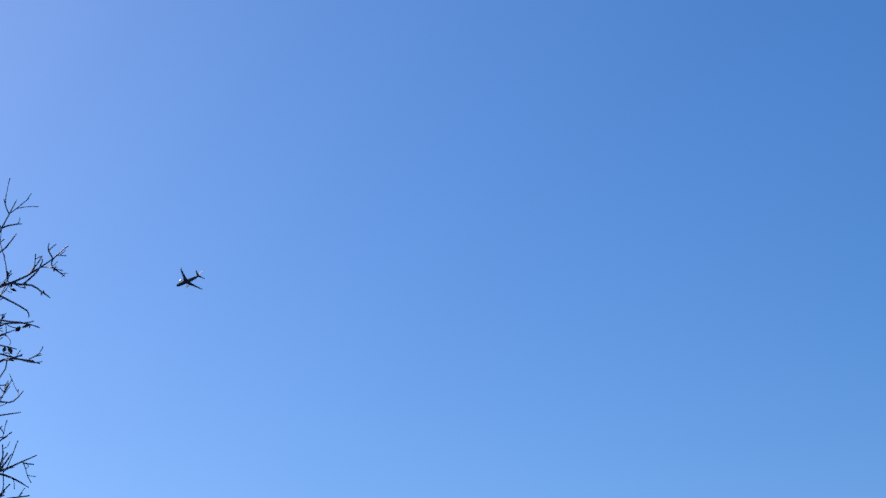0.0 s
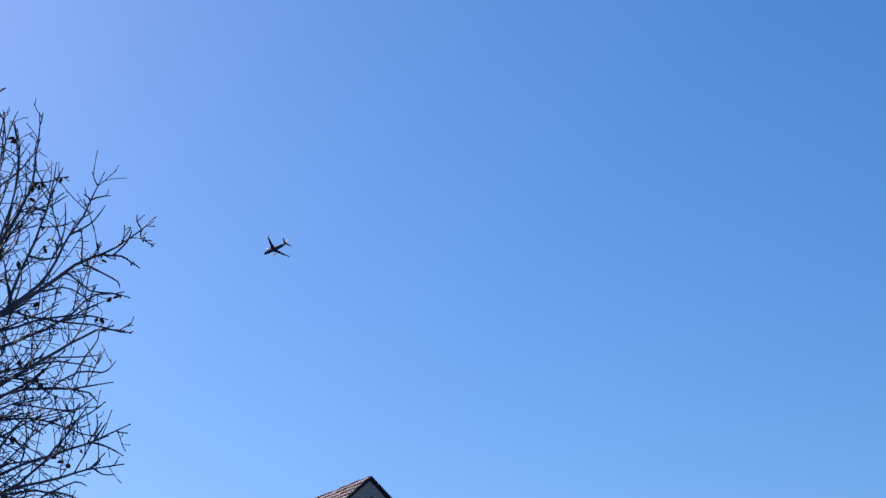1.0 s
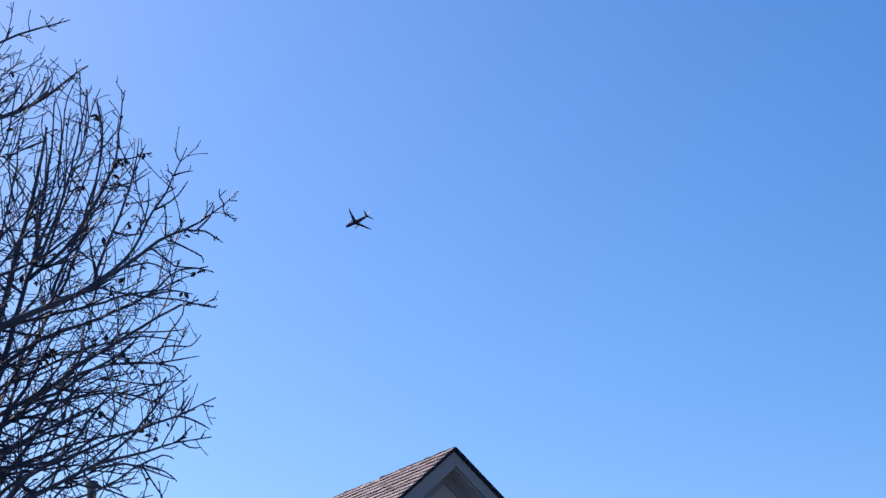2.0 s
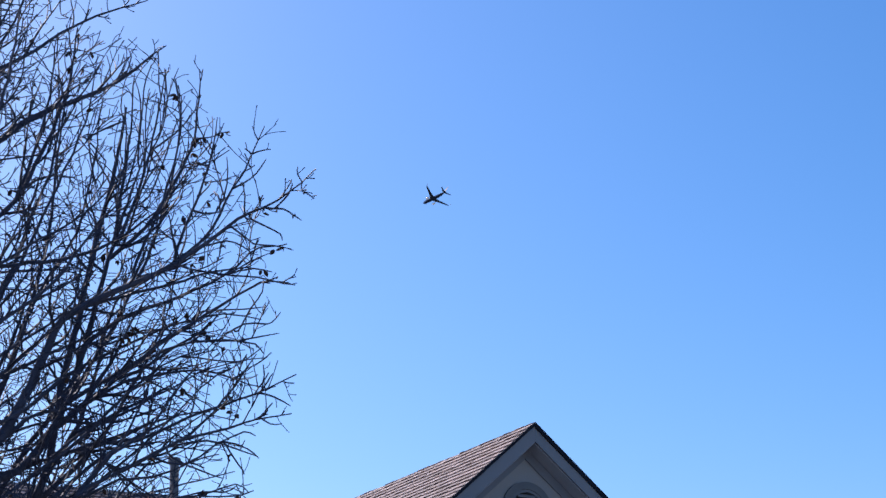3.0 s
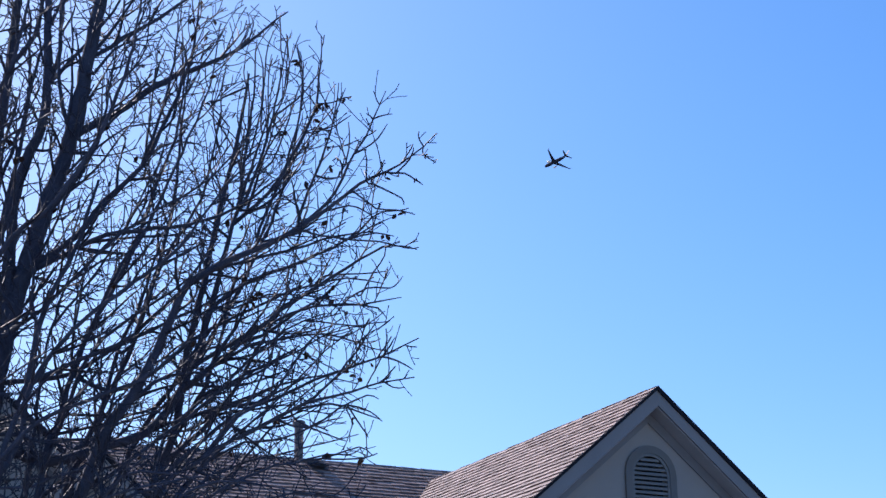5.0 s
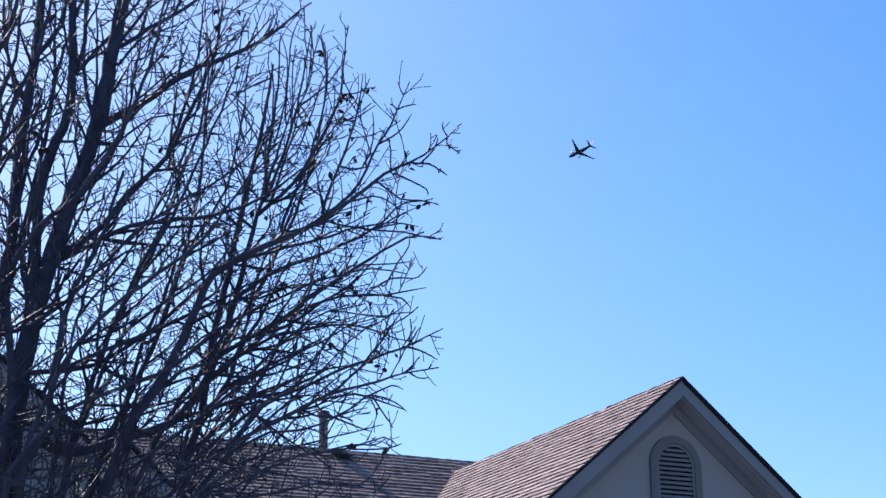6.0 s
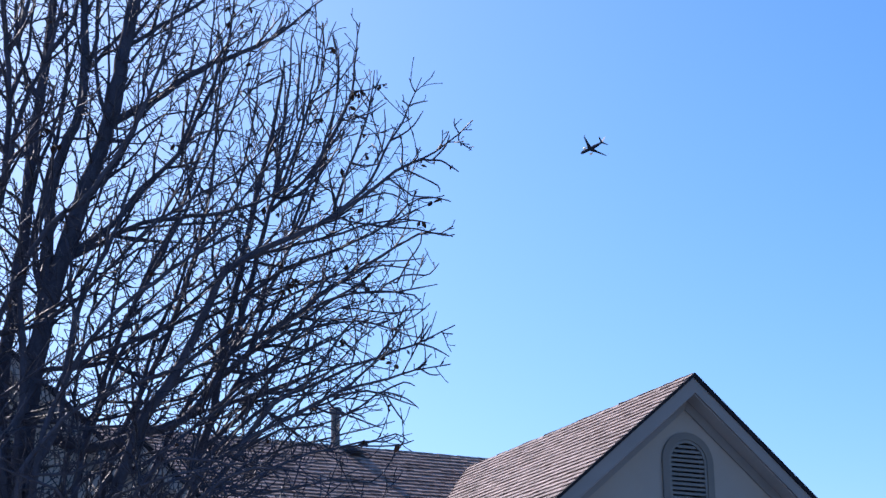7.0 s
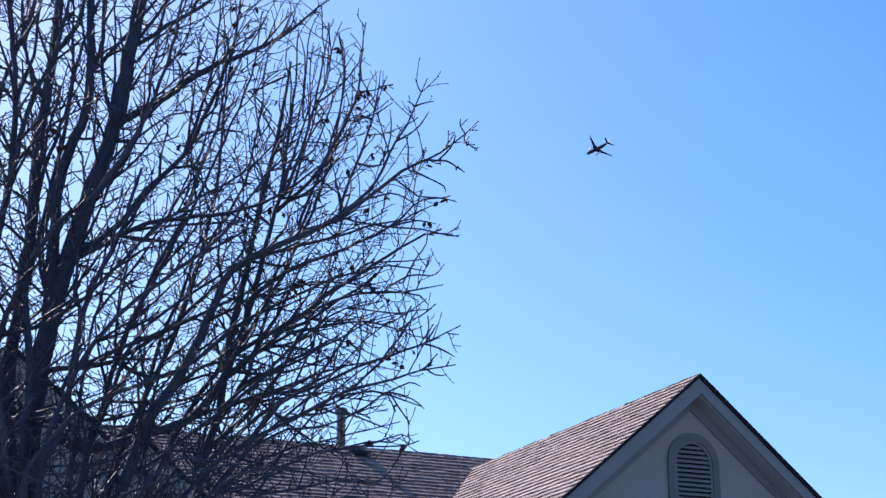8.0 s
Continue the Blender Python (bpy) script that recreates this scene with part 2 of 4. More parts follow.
# gable wings
for gx, gy, seed in ((0.0, 0.0, 3), (-9.2, 2.15, 8)):
    gable_front(gx, gy, RIDGE, HALF, building)
    for s in (-1, 1):
        side_walls("wing_wall", gx + s * (HALF - 0.3) - (0.2 if s > 0 else 0), gx + s * (HALF - 0.3) + (0 if s > 0 else 0.2), gy + 0.52, BACK, EAVE + 0.1)
        deck = slope("gable_roof", building, (gx, gy + 0.06, RIDGE - 0.01), (gx, BACK, RIDGE - 0.01), (s, 0, 0), HALF + 0.05)
        courses = int((HALF / COS) / COURSE) + 1
        low = Vector((gx + s * courses * COURSE * COS, 0, RIDGE - courses * COURSE * SIN))
        if s < 0:
            shingled(deck, (low.x, BACK, low.z), (0, -1, 0), (COS, 0, SIN), BACK - gy - 0.01, courses,
                     (lambda x, c: x > BACK - 2.9 and c > courses - 17) if gx == 0 else (lambda x, c: False), seed)
        else:
            shingled(deck, (low.x, gy + 0.02, low.z), (0, 1, 0), (-COS, 0, SIN), BACK - gy, courses, lambda x, c: False, seed + 1)
        if s < 0:
            ridge_caps(deck, (gx, gy + 0.01, RIDGE - 0.010), (0, 1, 0), JOIN - gy, seed)

# main roof
LEFT, RIGHT = -14.0, 3.6
for s in (-1, 1):
    deck = slope("main_roof", building, (LEFT, BACK, MAIN_RIDGE - 0.004), (RIGHT, BACK, MAIN_RIDGE - 0.004), (0, s, 0), MAIN_HALF + 0.3, pitch=MAIN_PITCH)
    courses = int((MAIN_HALF + 0.3) / MAIN_COS / COURSE)
    low = BACK + s * courses * COURSE * MAIN_COS
    if s < 0:
        shingled(deck, (LEFT, low, MAIN_RIDGE - courses * COURSE * MAIN_SIN), (1, 0, 0), (0, MAIN_COS, MAIN_SIN), RIGHT - LEFT, courses, lambda x, c: False, 21)
        ridge_caps(deck, (LEFT, BACK, MAIN_RIDGE + 0.008), (1, 0, 0), RIGHT - LEFT, 22)
    else:
        shingled(deck, (RIGHT, low, MAIN_RIDGE - courses * COURSE * MAIN_SIN), (-1, 0, 0), (0, -MAIN_COS, MAIN_SIN), RIGHT - LEFT, courses, lambda x, c: False, 23)
side_walls("front_wall", LEFT + 0.3, RIGHT - 0.3, BACK - MAIN_HALF + 0.2, BACK - MAIN_HALF + 0.4, EAVE + 0.05)
side_walls("rear_wall", LEFT + 0.3, RIGHT - 0.3, BACK + MAIN_HALF - 0.4, BACK + MAIN_HALF - 0.2, EAVE + 0.05)
for x in (LEFT + 0.3, RIGHT - 0.5):
    part("end_wall", prism([(BACK - MAIN_HALF + 0.42, 0), (BACK + MAIN_HALF - 0.42, 0), (BACK + MAIN_HALF - 0.42, EAVE + 0.05), (BACK, MAIN_RIDGE - 0.22), (BACK - MAIN_HALF + 0.42, EAVE + 0.05)], 0, 0.2), STUCCO, building).matrix_basis = pose(x + 0.2, 0, 0, 0, 0, 90)

# small gable over the entrance
SX, SY, SRIDGE, SHALF = -7.52, 1.5, 6.62, 1.5
gable_front(SX, SY, SRIDGE, SHALF, building, vent=False, overhang=0.3)
for s in (-1, 1):
    deck = slope("porch_roof", building, (SX, SY + 0.06, SRIDGE - 0.01), (SX, BACK - 1.75, SRIDGE - 0.01), (s, 0, 0), SHALF + 0.05)
    courses = int((SHALF / COS) / COURSE) + 1
    low = Vector((SX + s * courses * COURSE * COS, 0, SRIDGE - courses * COURSE * SIN))
    if s < 0:
        shingled(deck, (low.x, BACK - 1.75, low.z), (0, -1, 0), (COS, 0, SIN), BACK - 1.75 - SY, courses, lambda x, c: False, 31)
        ridge_caps(deck, (SX, SY - 0.03, SRIDGE + 0.012), (0, 1, 0), BACK - 1.75 - SY, 33)
    else:
        shingled(deck, (low.x, SY - 0.03, low.z), (0, 1, 0), (-COS, 0, SIN), BACK - 1.75 - SY, courses, lambda x, c: False, 32)
    side_walls("porch_wall", SX + s * (SHALF - 0.3) - (0.2 if s > 0 else 0), SX + s * (SHALF - 0.3) + (0 if s > 0 else 0.2), SY + 0.51, BACK - HALF, SRIDGE - SHALF * TAN + 0.1)


# roof fittings
def vent_pipe(x, y, top):
    pipe = empty("vent_pipe", pose(x, y, 0))
    pipe.parent = building
    foot = MAIN_RIDGE - abs(y - BACK) * MAIN_TAN
    part("pipe", lathe([(0.078, foot - 0.15), (0.078, top - 0.05), (0.074, top - 0.04)]), LEAD, pipe, smooth=False)
    part("collar", lathe([(0.10, top - 0.11), (0.112, top - 0.09), (0.112, top - 0.02), (0.095, top), (0.04, top)]), LEAD, pipe)
    part("flashing", lathe([(0.19, foot - 0.18), (0.15, foot - 0.04), (0.084, foot + 0.03), (0.082, foot + 0.04)]), LEAD, pipe)
    return tagged(pipe, "grey metal vent pipe with a collar")


def box_vent(x, y):
    z = MAIN_RIDGE - (BACK - y) * MAIN_TAN
    hood = empty("roof_vent", pose(x, y, z, 35))
    hood.parent = building
    part("hood", box(-0.13, 0.13, -0.12, 0.12, 0.03, 0.11, 0.03), BLACK, hood)
    part("flange", box(-0.15, 0.15, -0.14, 0.14, 0.024, 0.034), BLACK, hood)
    return tagged(hood, "black square roof vent")


vent_pipe(-2.28, 7.75, 8.85)
box_vent(-2.08, 7.40)

# ---------------------------------------------------------------- tree
tree = empty("bare_tree", pose(-3.038, 13.666, 0, 0, 0, 12.53))
tagged(tree, "leafless winter tree with upright limbs and few dead leaves", "tree")
rng = random.Random(11)
FORK = (0.0, 0.0, 2.3)
HEIGHTS = (2.5, 3.6, 4.5, 4.9, 5.3, 6.5, 7.25, 7.7, 8.25, 8.9, 9.6, 10.6)
REACH = (0.6, 2.4, 2.8, 2.95, 3.05, 3.05, 3.05, 2.65, 2.15, 1.7, 1.5, 0.4)


def tube(verts, faces, pts, radii, sides):
    """A tapered tube along pts, closed at its ends."""
    base = len(verts)
    n = len(pts)
    ref = Vector((0.3, 0.9, 0.2)).normalized()
    for i, p in enumerate(pts):
        d = (pts[min(i + 1, n - 1)] - pts[max(i - 1, 0)]).normalized()
        a = d.cross(ref)
        if a.length < 0.05:
            a = d.cross(Vector((1, 0, 0)))
        a.normalize()
        b = d.cross(a)
        for k in range(sides):
            t = 2 * math.pi * k / sides
            verts.append(p + (a * math.cos(t) + b * math.sin(t)) * radii[i])
    for i in range(n - 1):
        for k in range(sides):
            k2 = (k + 1) % sides
            faces.append((base + i * sides + k, base + i * sides + k2, base + (i + 1) * sides + k2, base + (i + 1) * sides + k))
    faces.append(tuple(base + (n - 1) * sides + k for k in range(sides)))
    faces.append(tuple(base + k for k in reversed(range(sides))))


def curve_through(points, step):
    """A smooth line through the points (Catmull-Rom)."""
    p = [Vector(q) for q in points]
    p = [p[0] * 2 - p[1]] + p + [p[-1] * 2 - p[-2]]
    out = []
    for i in range(1, len(p) - 2):
        a, b, c, d = p[i - 1:i + 3]
        n = max(2, int((c - b).length / step))
        for k in range(n):
            t = k / n
            out.append(0.5 * ((2 * b) + (c - a) * t + (2 * a - 5 * b + 4 * c - d) * t * t + (3 * b - a - 3 * c + d) * t ** 3))
    return out + [p[-2]]


def inside(p, slack=1.0):
    return math.hypot(p.x, p.y) < slack * float(np.interp(p.z, HEIGHTS, REACH))


TIPS = []
CROWD = {}
FULL = {1: 4, 2: 4, 3: 4}
FRAMEWORK = []


def cell(p):
    return (int(p.x // 0.16), int(p.y // 0.16), int(p.z // 0.16))


def crowding(start, go, length):
    """How much growth stands already where a shoot would go."""
    return sum(CROWD.get(cell(start + go * (length * f)), 0) for f in (0.45, 0.7, 1.0)) + (0 if inside(start + go * length) else 4)


def roomiest(start, axis, length, low, high, tries, rise):
    """Of a few ways at an angle off the axis, the one with the most room; rise: how much upward ones come first."""
    best = None
    for k in range(tries):
        across = axis.cross(Vector((rng.gauss(0, 1), rng.gauss(0, 1), rng.gauss(0, 1)))).normalized()
        turn = radians(rng.uniform(low, high))
        go = axis * math.cos(turn) + across * math.sin(turn)
        score = crowding(start, go, length) - rise * go.z - 0.8 * (go.x * start.x + go.y * start.y) / max(0.5, math.hypot(start.x, start.y))
        if best is None or score < best[0]:
            best = (score, go)
    return best[1]


PIECES = {1: 9, 2: 7, 3: 4}
SWEEP = {1: 0.045, 2: 0.085, 3: 0.12}
WANDER = {1: 0.06, 2: 0.06, 3: 0.09}
THIN = {1: 0.0056, 2: 0.0044, 3: 0.0035}


def sprout(verts, faces, start, way, length, radius, level, slack):
    """A crooked branch with side shoots of its own; none where the crown is full already."""
    if CROWD.get(cell(start + way * (length * 0.6)), 0) > FULL[level]:
        return
    n = PIECES[level]
    pts, d = [start], way.normalized()
    sweep = Vector((rng.gauss(0, 1), rng.gauss(0, 1), rng.gauss(0.3, 1))) * SWEEP[level]
    for i in range(n):
        kink = Vector((rng.gauss(0, 1), rng.gauss(0, 1), rng.gauss(0, 1))) * WANDER[level]
        d = (d + kink + sweep + Vector((0, 0, 0.02))).normalized()
        q = pts[-1] + d * (length / n)
        if not inside(q, slack):
            break
        pts.append(q)
    if len(pts) < 3:
        return
    m = len(pts) - 1
    length *= m / n
    radii = [max(THIN[level], radius * (1 - 0.7 * i / m)) for i in range(m + 1)]
    if level > 1 and rng.random() < 0.5:
        radii[-1] *= 1.5      # a bud
    tube(verts, faces, pts, radii, 5 if level == 1 else 3)
    for p in pts[1:]:
        c = cell(p)
        CROWD[c] = CROWD.get(c, 0) + 1
    TIPS.append((pts[-1], d))
    if level == 3:
        return
    shoots = int(length / {1: 0.135, 2: 0.115}[level]) + 1
    for k in range(shoots):
        t = 0.12 + 0.86 * (k + rng.random() * 0.8) / shoots
        i = min(int(t * m), m - 1)
        at = pts[i].lerp(pts[i + 1], t * m - i)
        axis = (pts[i + 1] - pts[i]).normalized()
        if level == 1:
            reach = rng.uniform(0.12, 0.52) * (1.2 - 0.5 * t)
            sprout(verts, faces, at, roomiest(at, axis, reach, 30, 72, 5, 0.5), reach, max(radius * 0.55, 0.0060), 2, slack)
        else:
            reach = rng.uniform(0.05, 0.19)
            sprout(verts, faces, at, roomiest(at, axis, reach, 30, 80, 2, 0.2), reach, 0.0042, 3, slack)


def limb(r0, r1, *points, shoots=1.0):
    """One limb through a few bends, with its branches and twigs as a part of it."""
    if points[0] != FORK and FRAMEWORK:
        # grow out of the nearest limb that stands already; a slender shoot out of one that lies behind its start
        first, ahead = Vector(points[0]), (Vector(points[1]) - Vector(points[0])).normalized()

        def far(q):
            back = first - q
            if shoots > 0.5 or back.length < 0.03:
                return back.length
            return back.length * (2.2 - 1.2 * back.normalized().dot(ahead))

        joint, thick = min(((q, r) for _, line, rs, _ in FRAMEWORK for q, r in zip(line, rs)), key=lambda row: far(row[0]))
        gap = (first - joint).length
        r0 = min(r0, thick * 0.8)
        points = (joint, *points[1:]) if gap < (0.15 if shoots > 0.5 else 0.05) else (joint, *points)
    pts = curve_through(points, 0.12)
    n = len(pts) - 1
    pts = [p + Vector((rng.gauss(0, 1), rng.gauss(0, 1), rng.gauss(0, 1))) * (0.005 if shoots > 0.5 else 0.002) for p in pts]
    verts, faces = [], []
    radii = [(r0 + (r1 - r0) * (i / n)) * rng.uniform(1.08, 1.2) * (1.2 if r0 < 0.05 else 1.05) * min(1.0, 0.7 + 2 * (1 - i / n)) for i in range(n + 1)]
    tube(verts, faces, pts, radii, 8)
    ob = part_of("limb", verts, faces, BARK, tree, smooth=True)
    for p in pts:
        CROWD[cell(p)] = CROWD.get(cell(p), 0) + 2
    FRAMEWORK.append((ob, pts, radii, shoots))


def branch_out(ob, pts, radii, shoots):
    """Branches and twigs all along a limb."""
    n = len(pts) - 1
    verts, faces = [], []
    total = sum((a - b).length for a, b in zip(pts, pts[1:]))
    # side branches
    count = int(total / (0.24 if radii[0] > 0.0165 else 0.28) * shoots) + 1
    for k in range(count if shoots > 0.5 else 0):
        t = (k + rng.random()) / count
        i = min(int(t * n), n - 1)
        at = pts[i]
        if at.z < 3.5 or rng.random() > 0.58 + 0.42 * (at.z - 4.0) / 1.8:
            continue
        axis = (pts[i + 1] - pts[i]).normalized()
        reach = rng.uniform(0.3, 1.15) * (1.1 - 0.75 * t)
        reached = math.hypot(at.x, at.y) / float(np.interp(at.z, HEIGHTS, REACH))
        sprout(verts, faces, at, roomiest(at, axis, reach, 22, 58, 7, 1.0), reach, min(radii[i] * 0.75, 0.0155), 1, max(rng.uniform(0.76, 1.0), reached + 0.04))
    # fine twigs straight off the limb
    fine = int(total / 0.13)
    for k in range(fine):
        t = 0.1 + 0.88 * (k + rng.random()) / fine
        i = min(int(t * n), n - 1)
        at, axis = pts[i], (pts[i + 1] - pts[i]).normalized()
        if at.z < 3.5 or (at.z > 6.2 and rng.random() < 0.4):
            continue
        if shoots > 0.5:
            reached = math.hypot(at.x, at.y) / float(np.interp(at.z, HEIGHTS, REACH))
            reach = rng.uniform(0.10, 0.42) if reached < 0.9 else rng.uniform(0.06, 0.24)
            sprout(verts, faces, at, roomiest(at, axis, reach, 35, 85, 4, 0.3), reach, 0.0058, 2, max(1.02, reached + 0.06))
        elif rng.random() < 0.8:
            reach = rng.uniform(0.04, 0.12)
            sprout(verts, faces, at, roomiest(at, axis, reach, 30, 65, 2, 0.3), reach, 0.0042, 3, 1.3)
    # the forked end of the limb
    for k in range(4 if shoots > 0.5 else 1):
        t = rng.uniform(0.72, 0.985)
        i = min(int(t * n), n - 1)
        at, axis = pts[i], (pts[i + 1] - pts[i]).normalized()
        reach = rng.uniform(0.06, 0.22) if shoots > 0.5 else rng.uniform(0.03, 0.09)
        sprout(verts, faces, at, roomiest(at, axis, reach, 20, 55, 3, 0.6), reach, 0.0054, 2, 1.2)
    if verts:
        part_of("twig_spray", verts, faces, TWIG, ob, kind="stuff")


trunk_pts = curve_through([(0.02, 0, -0.15), (0.0, 0.02, 0.5), (-0.03, 0.0, 1.4), (0.0, 0.0, 2.5)], 0.15)
tv, tf = [], []
tube(tv, tf, trunk_pts, [0.20 + 0.10 * math.exp(-6 * i / len(trunk_pts)) for i in range(len(trunk_pts))], 14)
part_of("trunk", tv, tf, BARK, tree, smooth=True)
limb(0.088, 0.040, FORK, (-0.19, 0.10, 4.26), (-0.17, 0.13, 5.02), (-0.10, 0.16, 5.58), (0.10, 0.19, 6.49), (0.32, 0.21, 7.30), (0.43, 0.24, 8.04), (0.52, 0.27, 8.73), (0.62, 0.30, 9.75))
limb(0.060, 0.030, FORK, (-0.40, 0.30, 4.73), (-0.37, 0.38, 5.54), (-0.30, 0.47, 6.41), (-0.29, 0.55, 7.06), (-0.25, 0.63, 7.66), (-0.19, 0.72, 8.54), (-0.16, 0.80, 9.66))
limb(0.036, 0.012, FORK, (-0.53, -0.20, 5.33), (-0.47, -0.26, 6.63), (-0.47, -0.32, 7.25), (-0.51, -0.38, 7.66), (-0.61, -0.44, 8.37), (-0.71, -0.50, 9.25))
limb(0.044, 0.018, (-0.18, 0.20, 5.45), (-0.09, 0.24, 6.76), (0.08, 0.28, 7.41), (0.11, 0.32, 7.82), (0.08, 0.36, 8.52), (0.12, 0.40, 9.47))
limb(0.022, 0.007, (0.09, 0.10, 6.13), (0.39, 0.17, 6.42), (0.62, 0.23, 6.77), (0.91, 0.30, 7.13), (1.11, 0.37, 7.61), (1.30, 0.43, 8.18), (1.39, 0.50, 8.87))
limb(0.018, 0.007, (0.09, 0.10, 6.09), (0.62, 0.00, 6.40), (0.90, -0.10, 6.42), (1.52, -0.20, 6.56), (2.00, -0.30, 6.90))
limb(0.029, 0.006, (0.32, 0.20, 7.28), (0.78, 0.28, 7.67), (1.10, 0.35, 7.96), (1.67, 0.42, 8.30), (2.16, 0.50, 8.79))
limb(0.060, 0.005, FORK, (0.59, -0.30, 4.46), (0.88, -0.33, 5.03), (1.10, -0.37, 5.48), (1.21, -0.40, 5.81), (1.40, -0.43, 6.00), (1.98, -0.47, 6.31), (2.34, -0.50, 6.56), (2.61, -0.53, 6.79), (2.93, -0.57, 6.96), (3.23, -0.60, 7.25))
limb(0.046, 0.006, FORK, (-0.12, 0.00, 4.44), (0.26, 0.03, 4.53), (0.69, 0.07, 4.69), (1.02, 0.10, 4.82), (1.27, 0.13, 5.15), (1.40, 0.17, 5.50), (1.52, 0.20, 5.91), (1.65, 0.23, 6.52), (1.79, 0.27, 7.05), (2.00, 0.30, 7.75))
limb(0.038, 0.01, FORK, (1.10, 0.30, 4.24), (1.16, 0.29, 4.60), (1.27, 0.27, 4.95), (1.34, 0.26, 5.54), (1.45, 0.24, 6.12), (1.57, 0.23, 6.77), (1.68, 0.21, 7.28), (1.79, 0.20, 8.01))
limb(0.026, 0.006, FORK, (0.24, -0.10, 4.49), (0.31, -0.06, 4.75), (0.42, -0.02, 5.23), (0.55, 0.01, 5.60), (0.76, 0.05, 6.16), (0.91, 0.09, 6.47), (1.04, 0.13, 6.94), (1.20, 0.16, 7.48), (1.25, 0.20, 8.23))
limb(0.03, 0.006, FORK, (0.47, 0.50, 4.58), (0.56, 0.56, 4.79), (0.76, 0.61, 5.28), (0.93, 0.67, 5.70), (1.07, 0.73, 6.25), (1.22, 0.79, 6.94), (1.28, 0.84, 7.76), (1.34, 0.90, 8.39))
limb(0.024, 0.005, FORK, (0.89, -0.50, 4.00), (1.38, -0.55, 4.48), (1.80, -0.60, 4.72), (2.18, -0.65, 4.93), (2.52, -0.70, 5.02), (2.71, -0.75, 5.08), (2.99, -0.80, 5.12))
limb(0.02, 0.005, (1.09, -0.20, 4.37), (1.62, -0.26, 4.86), (2.01, -0.32, 5.05), (2.40, -0.38, 5.23), (2.76, -0.44, 5.37), (3.09, -0.50, 5.52))
limb(0.017, 0.005, (1.26, 0.00, 5.11), (1.64, -0.03, 5.47), (2.04, -0.07, 5.82), (2.45, -0.10, 6.12), (2.78, -0.13, 6.34), (2.94, -0.17, 6.41), (3.16, -0.20, 6.38))
limb(0.017, 0.004, (1.68, 0.30, 6.62), (1.98, 0.26, 6.96), (2.21, 0.22, 7.37), (2.36, 0.18, 7.73), (2.39, 0.14, 8.14), (2.40, 0.10, 8.40))
limb(0.014, 0.004, (2.00, -0.30, 6.36), (2.37, -0.33, 6.67), (2.60, -0.35, 7.12), (2.76, -0.38, 7.43), (2.85, -0.40, 7.69))
limb(0.014, 0.004, (1.38, 0.10, 5.43), (1.88, 0.10, 5.71), (2.35, 0.10, 5.93), (2.73, 0.10, 5.97), (3.09, 0.10, 6.05))
limb(0.016, 0.004, FORK, (1.01, -0.60, 3.97), (1.42, -0.66, 4.16), (1.79, -0.72, 4.37), (2.29, -0.78, 4.48), (2.54, -0.84, 4.55), (2.62, -0.90, 4.48))
limb(0.016, 0.005, (0.44, 0.30, 8.07), (0.94, 0.37, 8.49), (1.43, 0.43, 8.90), (1.99, 0.50, 9.21))
limb(0.015, 0.005, (0.52, 0.30, 8.74), (0.92, 0.40, 9.22), (1.37, 0.50, 9.54), (1.79, 0.60, 9.76))
limb(0.017, 0.004, (0.11, 0.60, 7.94), (0.41, 0.67, 8.37), (0.71, 0.73, 8.87), (0.94, 0.80, 9.54))
limb(0.014, 0.004, (-0.09, -0.40, 5.43), (0.27, -0.46, 5.74), (0.64, -0.52, 6.16), (0.93, -0.58, 6.39), (1.41, -0.64, 6.73), (1.75, -0.70, 7.17))
limb(0.024, 0.006, FORK, (0.74, 0.70, 4.30), (1.08, 0.77, 5.08), (1.50, 0.83, 5.70), (1.88, 0.90, 6.40), (2.18, 0.97, 7.18), (2.34, 1.03, 7.92), (2.40, 1.10, 8.57))
limb(0.026, 0.006, FORK, (-0.10, -0.70, 4.03), (0.06, -0.75, 4.82), (0.40, -0.80, 5.38), (0.81, -0.85, 5.74), (1.13, -0.90, 6.02), (1.50, -0.95, 6.57), (1.71, -1.00, 6.80))
limb(0.012, 0.004, (1.69, 0.20, 6.86), (1.78, 0.23, 7.34), (1.84, 0.27, 7.83), (1.86, 0.30, 8.38))
limb(0.012, 0.004, (1.76, 0.00, 6.80), (1.92, 0.03, 7.33), (2.02, 0.07, 7.81), (2.10, 0.10, 8.36))
limb(0.011, 0.004, (1.83, -0.20, 6.39), (2.01, -0.23, 6.88), (2.14, -0.25, 7.38), (2.18, -0.28, 7.78), (2.12, -0.30, 8.10))
limb(0.012, 0.004, (2.17, -0.10, 6.59), (2.31, -0.10, 7.00), (2.45, -0.10, 7.41), (2.52, -0.10, 7.86))
limb(0.012, 0.004, (1.41, -0.30, 6.05), (1.72, -0.35, 6.14), (2.08, -0.40, 6.24), (2.44, -0.45, 6.36), (2.80, -0.50, 6.39))
limb(0.012, 0.004, (1.75, -0.30, 4.76), (2.09, -0.40, 4.92), (2.38, -0.50, 4.97), (2.74, -0.60, 4.83))
limb(0.011, 0.004, (2.00, -0.40, 4.87), (2.26, -0.47, 5.02), (2.51, -0.53, 5.29), (2.75, -0.60, 5.65))
limb(0.012, 0.004, (1.33, 0.00, 5.28), (1.69, 0.00, 5.48), (2.05, 0.00, 5.60), (2.42, 0.00, 5.66), (2.94, 0.00, 5.54))
